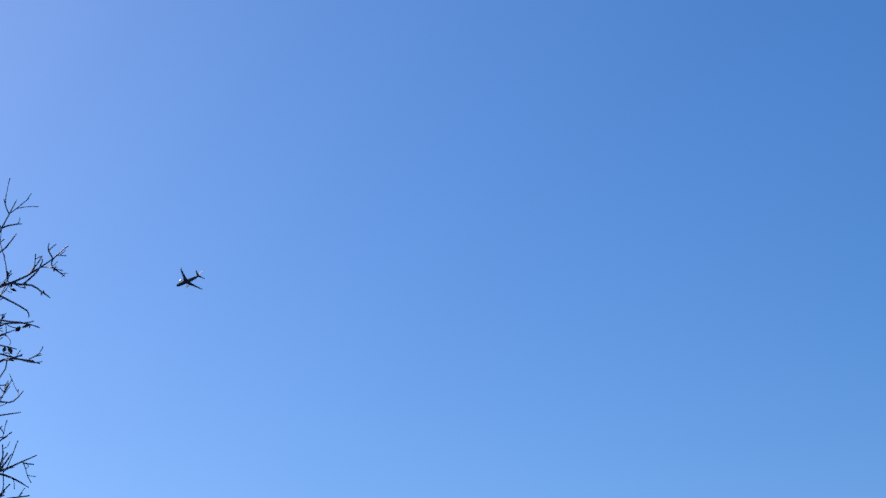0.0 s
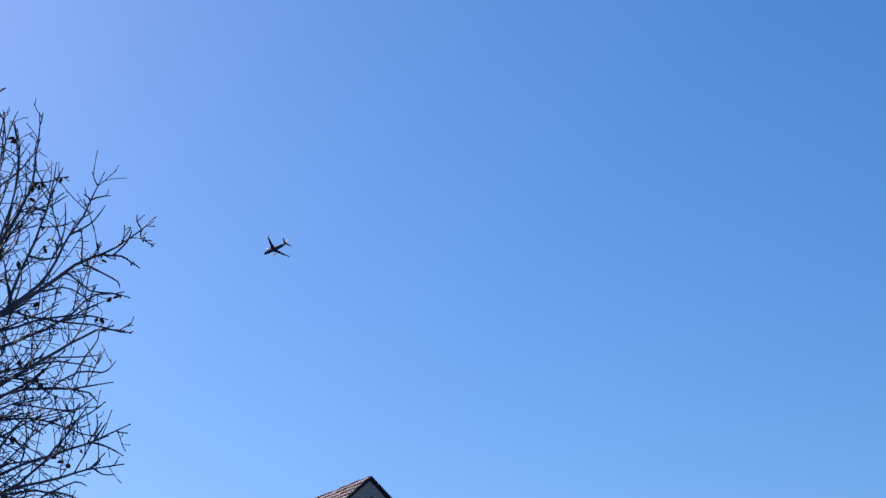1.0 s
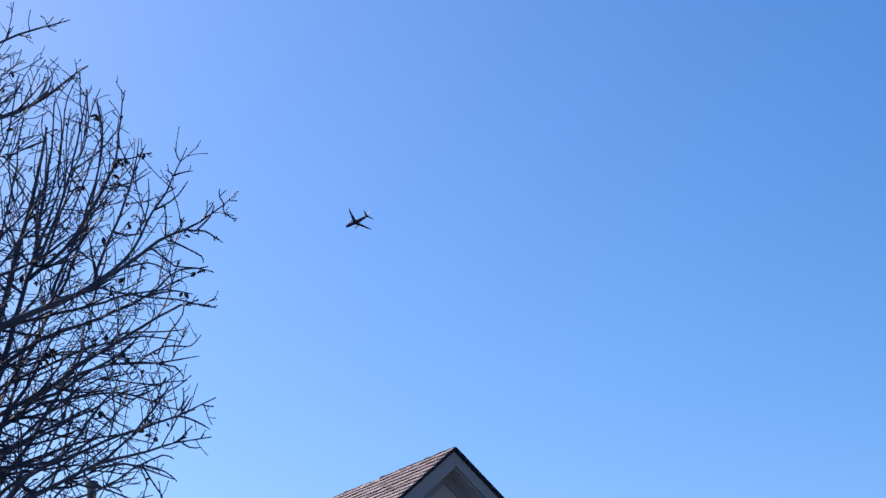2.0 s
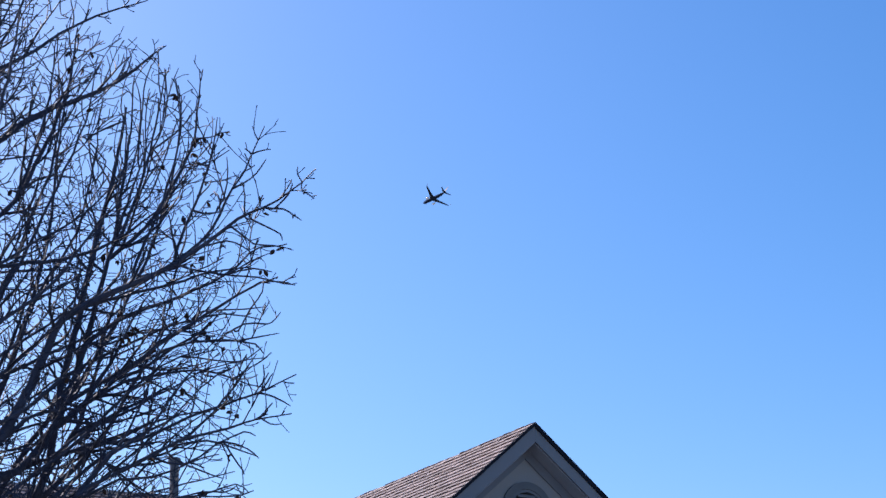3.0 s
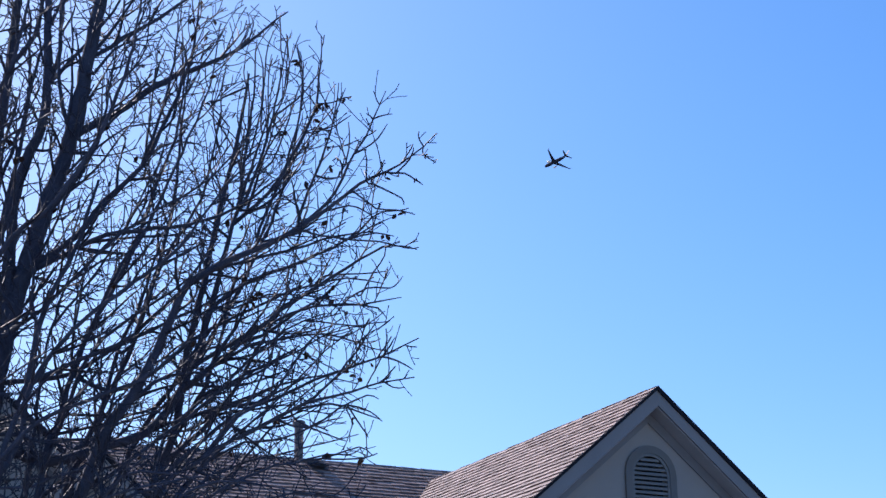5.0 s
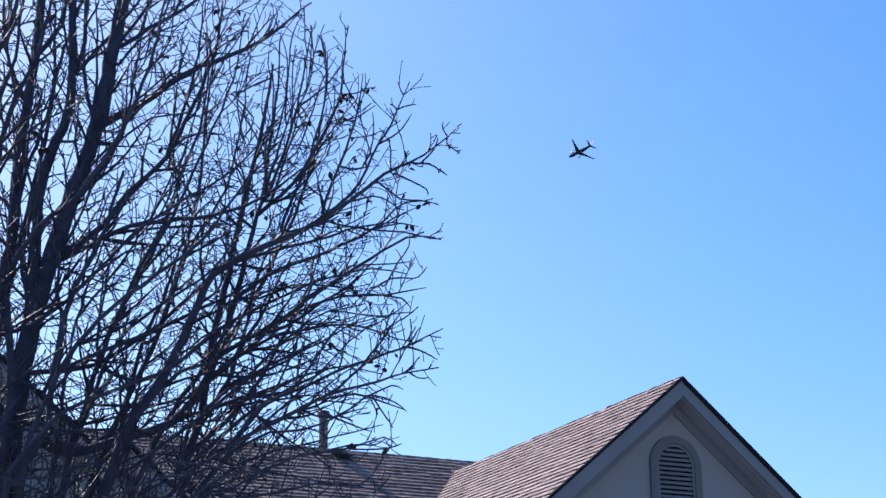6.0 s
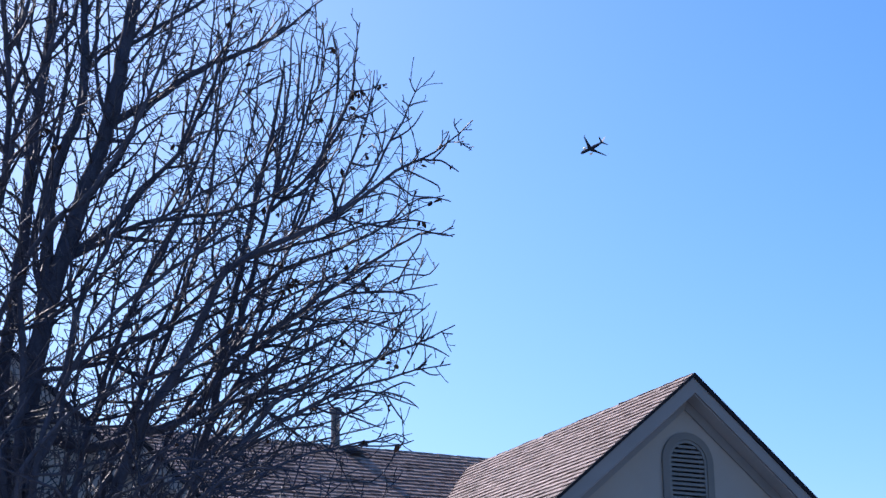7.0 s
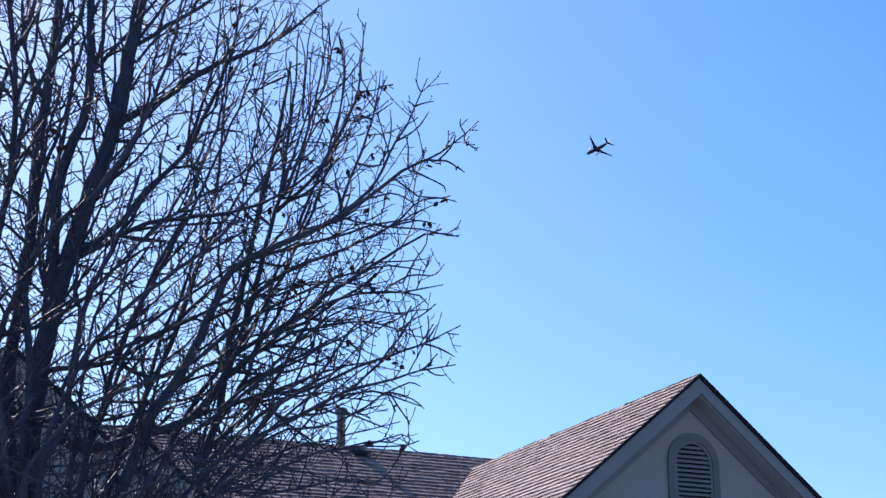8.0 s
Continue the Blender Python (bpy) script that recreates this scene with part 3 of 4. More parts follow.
limb(0.014, 0.004, (1.52, 0.20, 5.91), (1.89, 0.22, 6.19), (2.27, 0.24, 6.36), (2.66, 0.26, 6.59), (2.96, 0.28, 6.87), (3.24, 0.30, 6.87))
limb(0.014, 0.005, (0.73, 0.10, 5.15), (1.03, 0.13, 5.30), (1.43, 0.17, 5.66), (1.80, 0.20, 5.88), (2.23, 0.23, 6.11), (2.66, 0.27, 6.24), (2.98, 0.30, 6.22))
limb(0.016, 0.005, (0.26, -0.20, 4.49), (0.41, -0.16, 4.97), (0.56, -0.12, 5.40), (0.86, -0.08, 5.70), (1.31, -0.04, 6.07), (1.53, 0.00, 6.44))
limb(0.013, 0.004, (0.84, 0.30, 7.10), (1.06, 0.27, 7.61), (1.15, 0.23, 8.08), (1.19, 0.20, 8.65))
limb(0.016, 0.004, (-0.08, 0.10, 5.20), (0.42, 0.12, 5.28), (0.70, 0.13, 5.48), (1.01, 0.15, 5.66), (1.47, 0.17, 5.93), (1.89, 0.18, 6.17), (2.31, 0.20, 6.35))
limb(0.018, 0.004, (0.02, -0.20, 4.95), (0.19, -0.23, 5.14), (0.46, -0.27, 5.28), (0.75, -0.30, 5.42), (0.98, -0.33, 5.61), (1.28, -0.37, 5.92), (1.58, -0.40, 6.16))
limb(0.018, 0.004, FORK, (0.15, 0.00, 4.60), (0.18, 0.05, 5.14), (0.21, 0.10, 5.39), (0.25, 0.15, 5.64), (0.35, 0.20, 6.04), (0.47, 0.25, 6.46), (0.66, 0.30, 6.98))
limb(0.011, 0.004, (0.40, 0.20, 4.97), (0.80, 0.17, 4.97), (1.10, 0.13, 5.02), (1.25, 0.10, 5.10))
limb(0.016, 0.005, (-0.38, -0.30, 4.67), (0.05, -0.30, 4.67), (0.21, -0.30, 4.63), (0.63, -0.30, 4.67), (0.89, -0.30, 4.64))
limb(0.035, 0.02, FORK, (-0.37, -0.50, 4.26), (-0.27, -0.50, 4.57), (-0.21, -0.50, 4.81), (-0.25, -0.50, 5.26), (-0.32, -0.50, 5.79))
limb(0.026, 0.012, FORK, (-0.11, -0.60, 4.05), (-0.03, -0.60, 4.38), (0.07, -0.60, 4.63), (0.09, -0.60, 5.07), (0.19, -0.60, 5.61), (0.38, -0.60, 6.07), (0.53, -0.60, 6.64))
limb(0.028, 0.008, FORK, (0.42, 0.30, 4.18), (0.50, 0.33, 4.59), (0.63, 0.37, 4.76), (0.69, 0.40, 5.12), (0.79, 0.43, 5.56), (0.98, 0.47, 6.06), (1.11, 0.50, 6.58))
limb(0.018, 0.004, FORK, (1.21, -0.20, 4.23), (1.33, -0.27, 4.34), (1.47, -0.33, 4.52), (1.74, -0.40, 4.79), (1.99, -0.47, 5.01), (2.33, -0.53, 5.37), (2.54, -0.60, 5.55))
limb(0.014, 0.004, (0.34, 0.20, 5.66), (0.64, 0.25, 6.27), (0.99, 0.30, 7.00), (1.16, 0.35, 7.60), (1.23, 0.40, 8.00))
limb(0.014, 0.004, (0.56, -0.10, 5.59), (0.84, -0.14, 6.20), (1.05, -0.18, 6.68), (1.26, -0.22, 7.22), (1.43, -0.26, 7.78), (1.48, -0.30, 8.23))
limb(0.014, 0.004, (0.89, 0.30, 5.58), (1.11, 0.38, 6.29), (1.43, 0.45, 6.94), (1.57, 0.52, 7.65), (1.61, 0.60, 8.17))
limb(0.03, 0.01, FORK, (-0.67, 0.40, 5.02), (-0.68, 0.47, 6.46), (-0.66, 0.55, 7.49), (-0.48, 0.62, 8.27), (-0.39, 0.70, 9.30))
limb(0.028, 0.008, FORK, (-0.37, 0.60, 5.08), (-0.23, 0.68, 6.46), (-0.09, 0.75, 7.36), (0.01, 0.82, 8.19), (0.30, 0.90, 9.25))
limb(0.02, 0.006, (-0.58, -0.30, 6.53), (-0.36, -0.40, 7.13), (-0.17, -0.50, 7.68), (-0.04, -0.60, 8.45))
limb(0.028, 0.008, FORK, (-0.47, -0.40, 4.84), (-0.32, -0.48, 5.70), (-0.09, -0.57, 6.14), (0.23, -0.65, 6.46), (0.55, -0.73, 7.06), (0.74, -0.82, 7.72), (0.80, -0.90, 8.28))
limb(0.014, 0.004, (0.15, 0.20, 6.91), (0.29, 0.20, 7.42), (0.31, 0.20, 7.94), (0.26, 0.20, 8.56))
limb(0.012, 0.004, (1.24, -0.10, 4.87), (1.46, -0.12, 5.07), (1.76, -0.15, 5.22), (2.16, -0.18, 5.46), (2.48, -0.20, 5.66))
limb(0.018, 0.004, FORK, (0.90, -0.50, 3.79), (1.39, -0.57, 4.07), (1.80, -0.65, 4.16), (2.22, -0.73, 4.21), (2.65, -0.80, 4.13))
limb(0.018, 0.004, FORK, (1.17, -0.30, 3.79), (1.62, -0.37, 4.03), (2.18, -0.43, 4.14), (2.60, -0.50, 4.09))
limb(0.018, 0.004, FORK, (0.68, -0.70, 3.92), (0.99, -0.77, 4.19), (1.35, -0.85, 4.29), (1.68, -0.93, 4.25), (2.09, -1.00, 4.16))
limb(0.018, 0.004, FORK, (1.07, 0.10, 3.98), (1.36, 0.08, 4.34), (1.71, 0.06, 4.57), (2.07, 0.04, 4.67), (2.43, 0.02, 4.77), (2.70, 0.00, 4.85))
limb(0.02, 0.005, FORK, (0.16, 0.30, 4.13), (0.49, 0.35, 4.46), (0.85, 0.40, 4.62), (1.21, 0.45, 4.64), (1.62, 0.50, 4.76))
limb(0.022, 0.006, FORK, (-0.21, -0.80, 3.92), (-0.11, -0.86, 4.32), (0.19, -0.92, 4.65), (0.58, -0.98, 4.82), (0.94, -1.04, 4.99), (1.30, -1.10, 5.34))
limb(0.02, 0.006, FORK, (0.32, -0.20, 4.04), (0.73, -0.22, 4.40), (1.06, -0.23, 4.67), (1.40, -0.25, 4.95), (1.75, -0.27, 5.32), (2.06, -0.28, 5.61), (2.37, -0.30, 5.76))
limb(0.017, 0.004, (1.28, 0.10, 5.14), (1.47, 0.08, 5.31), (1.69, 0.05, 5.69), (1.87, 0.02, 6.07), (2.05, 0.00, 6.37))
limb(0.018, 0.004, (1.17, 0.30, 4.60), (1.46, 0.28, 4.89), (1.68, 0.26, 5.17), (1.90, 0.24, 5.56), (2.08, 0.22, 5.95), (2.22, 0.20, 6.35))
limb(0.018, 0.004, FORK, (1.27, -0.40, 4.25), (1.52, -0.44, 4.64), (1.72, -0.48, 4.90), (1.89, -0.52, 5.26), (1.97, -0.56, 5.57), (2.14, -0.60, 5.94))
limb(0.015, 0.004, (1.38, -0.50, 4.49), (1.63, -0.53, 4.80), (1.89, -0.55, 4.98), (2.15, -0.57, 5.35), (2.32, -0.60, 5.58))
limb(0.018, 0.004, FORK, (1.47, 0.20, 4.14), (1.81, 0.18, 4.65), (2.08, 0.15, 4.98), (2.35, 0.12, 5.26), (2.68, 0.10, 5.46))
limb(0.014, 0.004, (1.27, 0.20, 4.96), (1.58, 0.15, 5.05), (1.89, 0.10, 5.10), (2.25, 0.05, 5.29), (2.52, 0.00, 5.33))
limb(0.017, 0.004, (1.21, 0.30, 4.79), (1.50, 0.33, 5.28), (1.63, 0.35, 5.77), (1.72, 0.38, 6.18), (1.91, 0.40, 6.65))
limb(0.014, 0.004, (1.45, -0.30, 4.49), (1.75, -0.35, 4.67), (2.00, -0.40, 4.69), (2.26, -0.45, 4.80), (2.47, -0.50, 4.86))
limb(0.014, 0.004, (1.65, 0.10, 5.56), (1.93, 0.12, 5.67), (2.21, 0.15, 5.89), (2.45, 0.18, 6.05), (2.70, 0.20, 6.32))
limb(0.014, 0.004, (1.50, 0.00, 5.85), (1.68, 0.03, 5.87), (1.96, 0.05, 5.99), (2.25, 0.08, 6.01), (2.49, 0.10, 5.99))
limb(0.016, 0.005, (-0.31, 0.40, 6.31), (-0.22, 0.45, 6.98), (-0.06, 0.50, 7.62), (-0.05, 0.55, 8.27), (-0.11, 0.60, 8.94))
limb(0.014, 0.004, (0.10, 0.10, 6.46), (0.25, 0.08, 6.72), (0.50, 0.05, 7.13), (0.61, 0.02, 7.68), (0.68, 0.00, 8.29))
limb(0.015, 0.005, (0.31, 0.20, 7.30), (0.20, 0.27, 7.85), (0.20, 0.33, 8.41), (0.22, 0.40, 8.98))
limb(0.014, 0.004, (0.44, 0.30, 8.07), (0.60, 0.23, 8.29), (0.82, 0.17, 8.71), (0.95, 0.10, 9.12))
limb(0.014, 0.004, (-0.47, -0.30, 7.26), (-0.35, -0.37, 7.63), (-0.33, -0.43, 8.05), (-0.29, -0.50, 8.52))
limb(0.014, 0.004, (-0.25, 0.60, 7.65), (-0.42, 0.67, 8.03), (-0.49, 0.73, 8.53), (-0.58, 0.80, 9.11))
limb(0.014, 0.004, (-0.10, 0.20, 5.59), (-0.21, 0.15, 6.14), (-0.15, 0.10, 6.61), (-0.27, 0.05, 7.12), (-0.16, 0.00, 7.56))

# forks and side limbs of the old wood
limb(0.02, 0.013, (-0.28, 0.60, 8.00), (-0.18, 0.60, 8.11), (-0.06, 0.60, 8.31), (0.00, 0.60, 8.46), (0.03, 0.60, 8.76))
limb(0.022, 0.013, (-0.50, -0.35, 7.68), (-0.43, -0.38, 7.77), (-0.39, -0.42, 7.95), (-0.36, -0.45, 8.18))
limb(0.018, 0.01, (0.11, 0.35, 7.78), (0.18, 0.37, 8.03), (0.20, 0.38, 8.32), (0.19, 0.40, 8.65))
limb(0.011, 0.006, (0.35, 0.15, 7.09), (0.48, 0.14, 7.16), (0.55, 0.13, 7.32), (0.67, 0.12, 7.47), (0.79, 0.11, 7.60), (0.95, 0.10, 7.69))
limb(0.01, 0.005, (0.24, 0.10, 6.92), (0.50, 0.07, 7.15), (0.77, 0.03, 7.36), (1.10, 0.00, 7.44))
limb(0.012, 0.008, (0.14, -0.50, 5.28), (0.11, -0.50, 5.52), (0.08, -0.50, 5.68), (0.08, -0.50, 5.87), (0.03, -0.50, 6.08))
limb(0.008, 0.004, (-0.05, -0.55, 5.48), (0.13, -0.56, 5.57), (0.26, -0.57, 5.61), (0.35, -0.59, 5.59), (0.39, -0.60, 5.51))
limb(0.012, 0.005, (0.49, 0.10, 7.86), (0.63, 0.13, 8.09), (0.79, 0.17, 8.21), (0.98, 0.20, 8.31))
limb(0.014, 0.005, (0.68, -0.30, 4.71), (0.83, -0.32, 4.91), (1.02, -0.34, 5.11), (1.23, -0.36, 5.19), (1.47, -0.38, 5.19), (1.71, -0.40, 5.10))
limb(0.014, 0.005, (1.44, 0.35, 5.09), (1.70, 0.40, 5.33), (1.98, 0.45, 5.49), (2.30, 0.50, 5.70))
limb(0.014, 0.005, (1.43, 0.50, 5.39), (1.66, 0.53, 5.55), (1.95, 0.57, 5.64), (2.25, 0.60, 5.87))
limb(0.014, 0.005, (1.49, 0.40, 5.05), (1.80, 0.43, 5.17), (2.08, 0.47, 5.33), (2.39, 0.50, 5.46))
limb(0.014, 0.005, (1.41, 0.60, 5.54), (1.57, 0.63, 5.85), (1.81, 0.67, 5.95), (2.10, 0.70, 6.10))

# slender shoots that stand out round the crown
limb(0.0070, 0.0036, (2.82, -0.38, 7.52), (2.78, -0.40, 7.60), (2.75, -0.42, 7.67), shoots=0.35)
limb(0.0070, 0.0036, (3.09, -0.60, 7.13), (3.09, -0.60, 7.19), (3.09, -0.60, 7.26), shoots=0.35)
limb(0.0070, 0.0036, (3.12, -0.60, 7.07), (3.17, -0.61, 7.02), (3.22, -0.62, 6.98), shoots=0.35)
limb(0.0070, 0.0036, (2.90, -0.58, 6.89), (2.98, -0.59, 6.97), (3.03, -0.61, 7.05), (3.04, -0.62, 7.11), shoots=0.35)
limb(0.0070, 0.0036, (2.56, -0.55, 6.71), (2.74, -0.53, 6.59), (2.91, -0.52, 6.59), (3.07, -0.50, 6.57), shoots=0.35)
limb(0.0070, 0.0036, (2.23, -0.45, 6.37), (2.57, -0.46, 6.33), (2.78, -0.47, 6.33), (2.99, -0.49, 6.28), (3.10, -0.50, 6.29), shoots=0.35)
limb(0.0070, 0.0036, (2.34, -0.20, 5.71), (2.62, -0.20, 5.69), (2.76, -0.20, 5.72), (2.91, -0.20, 5.74), shoots=0.35)
limb(0.0070, 0.0036, (2.65, 0.20, 6.04), (2.81, 0.22, 6.15), (2.97, 0.25, 6.17), (3.06, 0.28, 6.20), (3.14, 0.30, 6.30), shoots=0.35)
limb(0.0070, 0.0036, (2.82, -0.47, 5.39), (2.83, -0.46, 5.46), (2.85, -0.45, 5.56), shoots=0.35)
limb(0.0070, 0.0036, (2.83, -0.48, 5.39), (2.86, -0.49, 5.46), (2.90, -0.50, 5.53), shoots=0.35)
limb(0.0070, 0.0036, (2.78, -0.46, 5.36), (2.92, -0.48, 5.34), (3.04, -0.50, 5.27), shoots=0.35)
limb(0.0070, 0.0036, (2.74, -0.78, 5.07), (2.77, -0.79, 5.11), (2.80, -0.80, 5.15), shoots=0.35)
limb(0.0070, 0.0036, (2.74, -0.78, 5.07), (2.82, -0.79, 5.04), (2.91, -0.80, 5.04), shoots=0.35)
limb(0.0070, 0.0036, (2.18, -0.65, 4.73), (2.42, -0.68, 4.89), (2.63, -0.72, 4.99), (2.71, -0.75, 4.95), shoots=0.35)
limb(0.0070, 0.0036, (2.48, -0.70, 4.91), (2.65, -0.72, 4.86), (2.74, -0.75, 4.78), shoots=0.35)
limb(0.0070, 0.0036, (2.52, -0.70, 4.90), (2.59, -0.72, 4.73), (2.63, -0.75, 4.65), shoots=0.35)
limb(0.0070, 0.0036, (2.10, -0.60, 4.80), (2.34, -0.65, 4.68), (2.48, -0.70, 4.63), shoots=0.35)
limb(0.0070, 0.0036, (2.03, -0.80, 4.41), (2.29, -0.82, 4.49), (2.46, -0.83, 4.49), (2.55, -0.85, 4.54), shoots=0.35)
limb(0.0070, 0.0036, (2.28, -0.85, 4.45), (2.56, -0.88, 4.46), (2.67, -0.90, 4.50), shoots=0.35)
limb(0.0070, 0.0036, (2.09, 0.25, 7.84), (2.12, 0.22, 8.24), (2.10, 0.20, 8.42), shoots=0.35)
limb(0.0070, 0.0036, (2.10, 0.25, 7.98), (2.16, 0.22, 8.24), (2.23, 0.20, 8.43), shoots=0.35)
limb(0.0070, 0.0036, (1.91, 0.30, 7.59), (1.93, 0.30, 7.96), (1.96, 0.30, 8.34), (2.05, 0.30, 8.55), shoots=0.35)
limb(0.0070, 0.0036, (1.82, 0.20, 7.31), (1.89, 0.17, 7.69), (1.90, 0.13, 8.04), (1.84, 0.10, 8.24), shoots=0.35)
limb(0.0070, 0.0036, (1.77, 0.20, 7.07), (1.79, 0.15, 7.62), (1.76, 0.10, 7.99), shoots=0.35)
limb(0.0070, 0.0036, (1.97, 0.00, 7.14), (2.10, -0.03, 7.52), (2.17, -0.07, 7.77), (2.29, -0.10, 8.00), shoots=0.35)
limb(0.0070, 0.0036, (2.10, 0.00, 7.65), (2.24, -0.03, 7.79), (2.33, -0.07, 7.93), (2.34, -0.10, 8.03), shoots=0.35)
limb(0.0070, 0.0036, (2.36, 0.10, 7.73), (2.49, 0.10, 7.76), (2.60, 0.10, 7.82), shoots=0.35)
limb(0.0070, 0.0036, (2.51, -0.10, 7.00), (2.60, -0.10, 7.27), (2.60, -0.10, 7.51), shoots=0.35)
limb(0.0070, 0.0036, (2.39, -0.10, 7.42), (2.48, -0.15, 7.45), (2.60, -0.20, 7.53), shoots=0.35)
limb(0.0070, 0.0036, (2.69, -0.38, 7.17), (2.79, -0.39, 7.26), (2.87, -0.40, 7.39), shoots=0.35)
limb(0.0070, 0.0036, (2.78, -0.38, 7.47), (2.84, -0.39, 7.47), (2.91, -0.40, 7.48), shoots=0.35)
limb(0.0070, 0.0036, (2.77, 0.25, 6.10), (2.88, 0.27, 6.31), (2.98, 0.28, 6.47), (2.99, 0.30, 6.59), shoots=0.35)
limb(0.0070, 0.0036, (2.52, -0.50, 6.32), (2.71, -0.50, 6.44), (2.88, -0.50, 6.53), shoots=0.35)
limb(0.0070, 0.0036, (2.54, -0.50, 6.34), (2.75, -0.50, 6.39), (2.90, -0.50, 6.37), shoots=0.35)
limb(0.0070, 0.0036, (2.46, 0.20, 6.23), (2.80, 0.22, 6.28), (2.99, 0.25, 6.32), shoots=0.35)
limb(0.0070, 0.0036, (2.78, 0.10, 5.98), (2.88, 0.10, 5.94), (2.96, 0.10, 5.86), shoots=0.35)
limb(0.0070, 0.0036, (2.48, -0.20, 5.56), (2.71, -0.22, 5.69), (2.87, -0.25, 5.81), shoots=0.35)
limb(0.0070, 0.0036, (2.87, -0.57, 6.90), (2.97, -0.58, 6.89), (3.05, -0.59, 6.84), (3.12, -0.60, 6.79), shoots=0.35)
limb(0.0070, 0.0036, (2.71, -0.55, 6.79), (2.83, -0.57, 6.73), (2.95, -0.58, 6.67), (2.96, -0.60, 6.61), shoots=0.35)
limb(0.0070, 0.0036, (2.66, -0.55, 6.81), (2.66, -0.57, 6.98), (2.63, -0.60, 7.09), shoots=0.35)
limb(0.0070, 0.0036, (2.76, -0.35, 7.41), (2.73, -0.38, 7.45), (2.69, -0.40, 7.47), shoots=0.35)
limb(0.0070, 0.0036, (2.39, -0.45, 6.58), (2.53, -0.47, 6.62), (2.66, -0.48, 6.58), (2.75, -0.50, 6.50), shoots=0.35)
limb(0.0070, 0.0036, (1.59, 0.30, 7.82), (1.49, 0.27, 7.69), (1.54, 0.23, 7.35), (1.60, 0.20, 7.06), shoots=0.35)
limb(0.0070, 0.0036, (1.45, 0.35, 7.78), (1.65, 0.37, 7.57), (1.58, 0.38, 7.41), (1.49, 0.40, 7.34), shoots=0.35)
limb(0.0070, 0.0036, (1.73, 0.35, 8.36), (1.79, 0.40, 8.52), (1.79, 0.45, 8.60), shoots=0.35)
limb(0.0070, 0.0036, (1.80, 0.35, 8.41), (1.84, 0.40, 8.58), (1.82, 0.45, 8.69), shoots=0.35)
limb(0.0070, 0.0036, (1.22, 0.30, 8.00), (1.23, 0.32, 8.28), (1.21, 0.35, 8.53), shoots=0.35)
limb(0.0070, 0.0036, (1.38, 0.30, 8.09), (1.51, 0.35, 8.32), (1.59, 0.40, 8.51), shoots=0.35)

# limbs on the far sides of the crown
for k in range(9):
    a = radians(125 + k * 15 + rng.uniform(-6, 6))
    out = rng.uniform(1.5, 2.7)
    top = rng.uniform(7.2, 9.6)
    lean = Vector((math.cos(a), math.sin(a), 0))
    limb(0.035, 0.006, FORK, lean * out * 0.35 + Vector((0, 0, 3.9)), lean * out * 0.65 + Vector((0, 0, 5.4)), lean * out * 0.85 + Vector((0, 0, (5.4 + top) / 2)), lean * out * 0.9 + Vector((0, 0, top)), shoots=0.55)

# low drooping branches on the near side
for k in range(6):
    x, y = -0.5 + 0.28 * k + rng.uniform(-0.1, 0.1), rng.uniform(-1.3, -0.7)
    z = rng.uniform(3.7, 4.3)
    side = rng.choice((-1, 1))
    limb(0.020, 0.005, FORK, (x * 0.5, y * 0.6, 3.3), (x, y, z), (x + side * 0.35, y - 0.2, z + rng.uniform(0.05, 0.3)), (x + side * 0.75, y - 0.3, z + rng.uniform(-0.1, 0.35)))

for grown in FRAMEWORK:
    branch_out(*grown)


def leaf_mesh(size):
    """A curled leaf that hangs from its stalk."""
    n, verts, faces = 5, [], []
    for i in range(n + 1):
        t = i / n
        half = size * math.sin(math.pi * (0.12 + 0.86 * t)) * 0.75
        curl = size * 1.2 * t * t
        for s in (-1, 0, 1):
            verts.append((s * half, curl + abs(s) * half * 0.7, -t * size * 2.2))
    for i in range(n):
        for j in range(2):
            q = i * 3 + j
            faces.append((q, q + 1, q + 4, q + 3))
    m = len(verts)
    verts += [(x, y + 0.0025, z) for x, y, z in verts]
    faces += [tuple(m + i for i in reversed(f)) for f in faces]
    return mesh_of("dead_leaf", verts, faces, LEAF, True)


LEAF_MESHES = [leaf_mesh(z) for z in (0.015, 0.020, 0.026)]


def dead_leaf(at):
    ob = new("dead_leaf", rng.choice(LEAF_MESHES))
    ob.parent = tree
    ob.matrix_basis = Matrix.LocRotScale(at, Euler((rng.uniform(-0.9, 0.9), rng.uniform(-0.9, 0.9), rng.uniform(0, 6.28))), None)


def clump(x, y, z, n):
    """A few dead leaves caught together on the twigs."""
    middle = Vector((x, y, z))
    for at in sorted(PERCHES, key=lambda p: (p - middle).length)[:(n + 1) // 2]:
        for k in range(2):
            dead_leaf(at + Vector((rng.gauss(0, 1), rng.gauss(0, 1), rng.gauss(0, 1))) * 0.012 * k)


PERCHES = [tip for tip, way in TIPS] + [p for row in FRAMEWORK for p in row[1]]
for k in range(120):
    dead_leaf(rng.choice(TIPS)[0])
clump(2.37, 0.10, 7.77, 8)
clump(2.36, 0.10, 7.70, 3)
clump(2.57, 0.10, 7.76, 3)
clump(2.34, 0.10, 7.54, 4)
clump(2.02, 0.00, 7.42, 4)
clump(2.83, -0.50, 6.99, 2)
clump(3.12, -0.60, 7.05, 2)
clump(2.92, -0.60, 6.89, 2)
clump(2.45, -0.10, 7.25, 3)
clump(2.18, -0.30, 6.50, 8)
clump(2.39, -0.30, 6.49, 3)
clump(2.24, 0.00, 6.21, 6)
clump(2.46, 0.00, 6.04, 5)
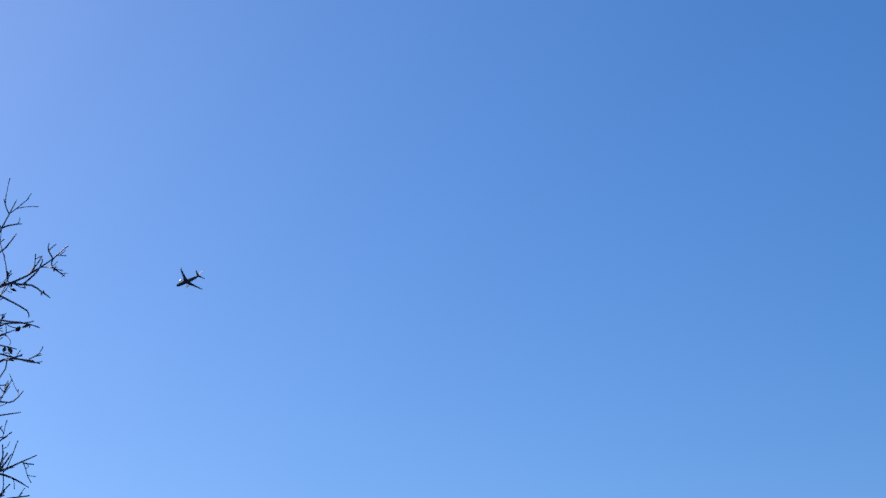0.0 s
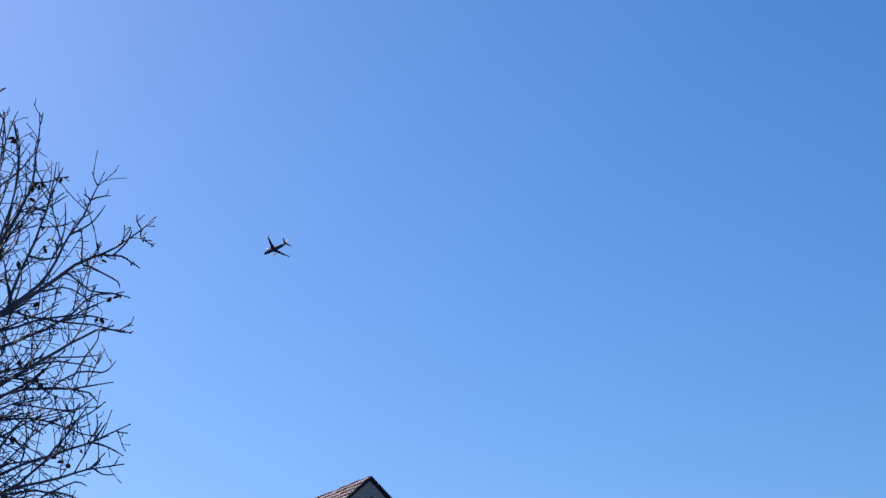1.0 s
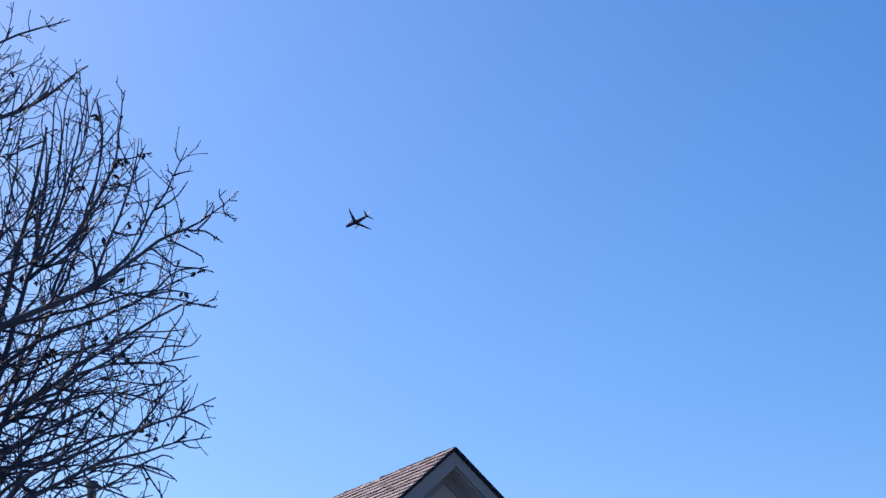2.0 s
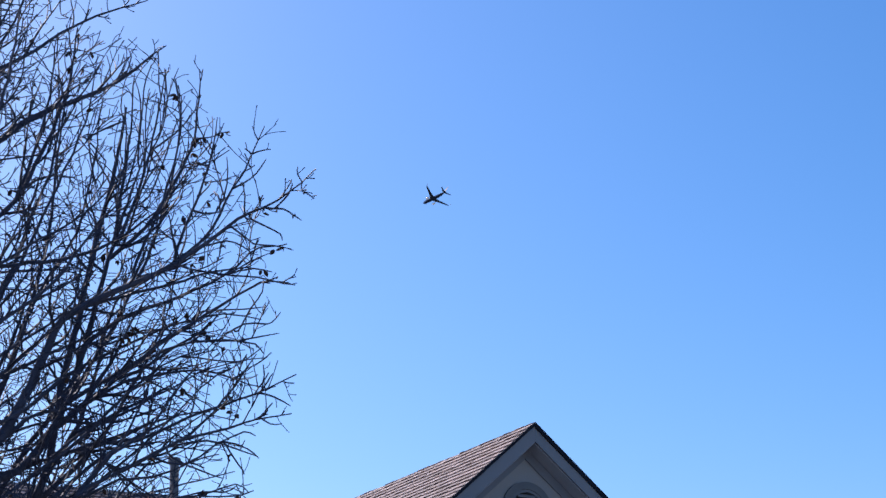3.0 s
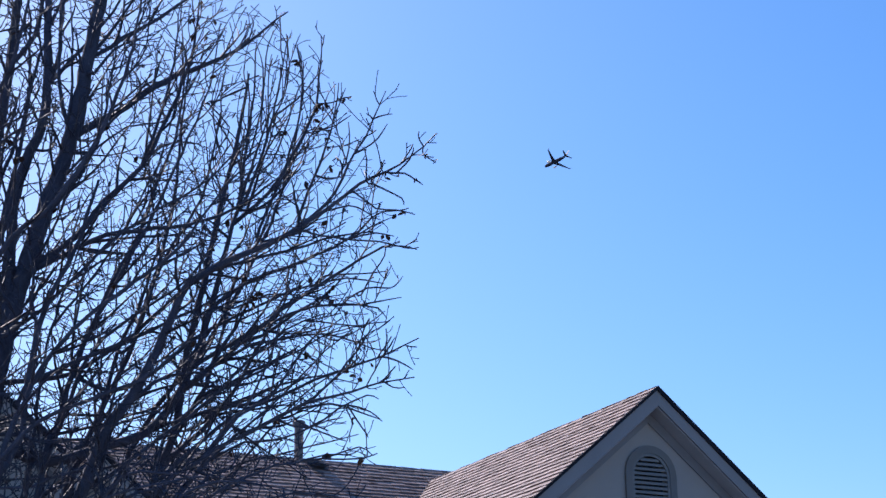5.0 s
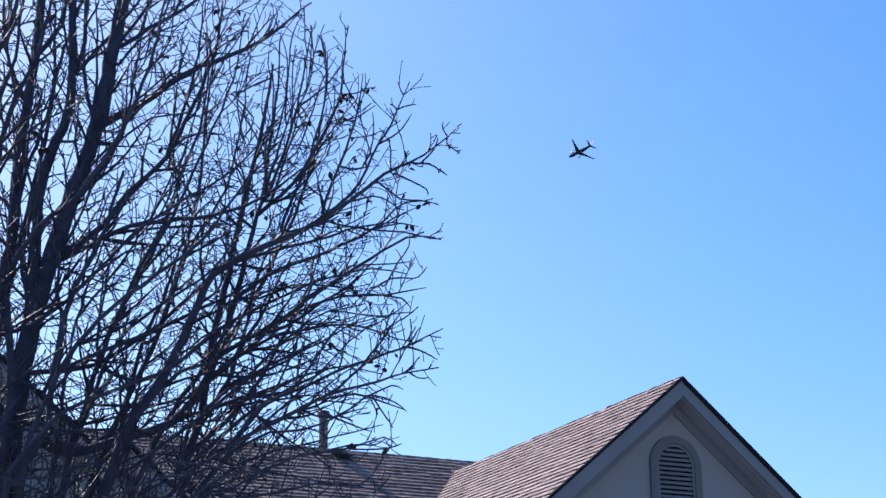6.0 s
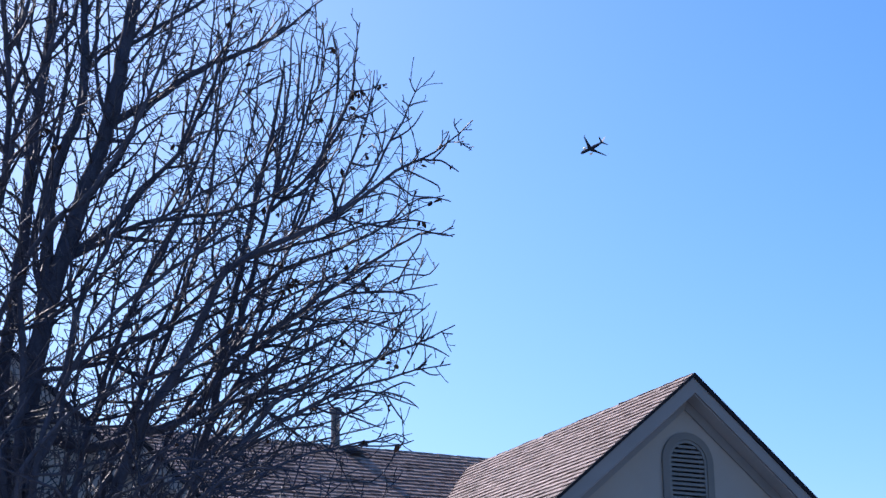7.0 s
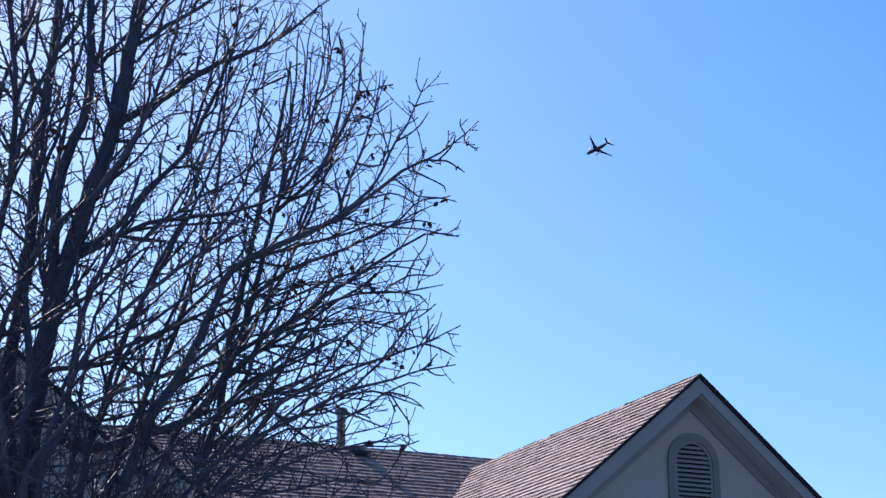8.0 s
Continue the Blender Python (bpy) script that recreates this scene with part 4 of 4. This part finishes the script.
clump(1.81, -0.10, 5.89, 16)
clump(1.91, -0.10, 5.87, 9)
clump(2.85, -0.50, 6.37, 2)
clump(2.96, -0.50, 6.53, 2)
clump(2.63, -0.50, 5.17, 2)
clump(2.53, -0.70, 4.86, 3)
clump(2.56, -0.40, 5.30, 4)
clump(2.23, -0.20, 5.37, 4)
clump(1.96, -0.40, 4.94, 4)
clump(2.22, -0.80, 4.55, 3)
clump(2.31, -0.80, 4.57, 3)
clump(2.53, -0.85, 4.46, 4)
clump(1.10, 0.20, 6.76, 6)
clump(-0.15, -0.20, 6.92, 10)
clump(-0.16, 0.40, 8.40, 8)
clump(1.38, 0.40, 8.55, 7)
clump(1.35, 0.40, 8.51, 4)
clump(2.16, 0.10, 8.13, 3)
clump(2.99, -0.60, 6.80, 2)
clump(1.63, 0.00, 6.25, 4)
clump(1.72, 0.00, 6.55, 3)
clump(2.12, -0.10, 6.99, 3)
clump(0.88, 0.10, 6.77, 3)

# ---------------------------------------------------------------- airliner in the sky
plane = empty("airliner", pose(164.0, 1842.0, 723.0, 28, 0, 124))
tagged(plane, "twin-engine jet airliner banking in the sky, backlit shade painted in", "aircraft")


def hull(rows, sides=20):
    """Rings along x: rows of x, height of the middle, half width, half height."""
    bm = bmesh.new()
    rings = [[bm.verts.new((x, w * math.cos(2 * math.pi * k / sides), z + h * math.sin(2 * math.pi * k / sides))) for k in range(sides)] for x, z, w, h in rows]
    for a, b in zip(rings, rings[1:]):
        for k in range(sides):
            bm.faces.new((a[k], a[(k + 1) % sides], b[(k + 1) % sides], b[k]))
    bm.faces.new(rings[0])
    bm.faces.new(rings[-1][::-1])
    return bm


def blade(rows):
    """A wing: rows of the leading edge (x, y, z), the chord, the thickness and the way of its thickness."""
    bm = bmesh.new()
    rings = []
    for (x, y, z), chord, thick, up in rows:
        u = Vector(up)
        rings.append([bm.verts.new(Vector((x - chord * f, y, z)) + u * thick * h) for f, h in ((0, 0), (0.12, 0.5), (0.4, 0.6), (1, 0.03), (1, -0.03), (0.4, -0.4), (0.12, -0.4))])
    n = len(rings[0])
    for a, b in zip(rings, rings[1:]):
        for k in range(n):
            bm.faces.new((a[k], a[(k + 1) % n], b[(k + 1) % n], b[k]))
    bm.faces.new(rings[0])
    bm.faces.new(rings[-1][::-1])
    return bm


part("fuselage", hull([(19.7, -0.5, 0.1, 0.1), (19.2, -0.45, 0.7, 0.65), (18, -0.2, 1.3, 1.3), (16, 0, 1.8, 1.9), (13.5, 0, 1.88, 2.0), (-6, 0, 1.88, 2.0), (-11, 0.35, 1.5, 1.55), (-15.5, 0.9, 0.8, 0.85), (-18.8, 1.3, 0.25, 0.3)]), AIRFRAME, plane, "fuselage with its backlit shade painted in", True)
for s in (-1, 1):
    part("wing", blade([((5.5, s * 1.2, -1.2), 7.6, 1.0, (0, 0, 1)), ((1.8, s * 6, -0.75), 4.6, 0.6, (0, 0, 1)), ((-4.6, s * 17.0, 0.3), 1.7, 0.2, (0, 0, 1)), ((-6.0, s * 17.7, 1.6), 1.0, 0.12, (0, s * -1, 0.2)), ((-6.9, s * 17.9, 2.7), 0.6, 0.08, (0, s * -1, 0.2))]), AIRWING, plane, "swept wing with winglet, backlit shade painted in")
    part("tailplane", blade([((-14.3, s * 0.5, 1.4), 3.6, 0.35, (0, 0, 1)), ((-18.6, s * 7.1, 2.0), 1.3, 0.12, (0, 0, 1))]), AIRWING, plane)
    nacelle = part("engine", hull([(6.6, 0, 0.85, 0.85), (6.3, 0, 1.05, 1.05), (5.0, 0, 1.15, 1.15), (3.0, 0, 0.95, 0.95), (2.0, 0, 0.6, 0.6)]), NACELLE, plane, "rounded engine pod with the sun's glint painted white", True)
    nacelle.location = (1.5, s * 4.9, -2.2)
    part("pylon", blade([((6.4, s * 4.9, -1.4), 4.6, 0.3, (0, 1, 0)), ((4.4, s * 4.9, -0.7), 3.6, 0.3, (0, 1, 0))]), AIRWING, plane)
part("tail_fin", blade([((-12.2, 0, 1.9), 6.0, 0.5, (0, 1, 0)), ((-17.4, 0, 8.6), 2.3, 0.2, (0, 1, 0))]), AIRBLUE, plane, "dark upright tail fin")
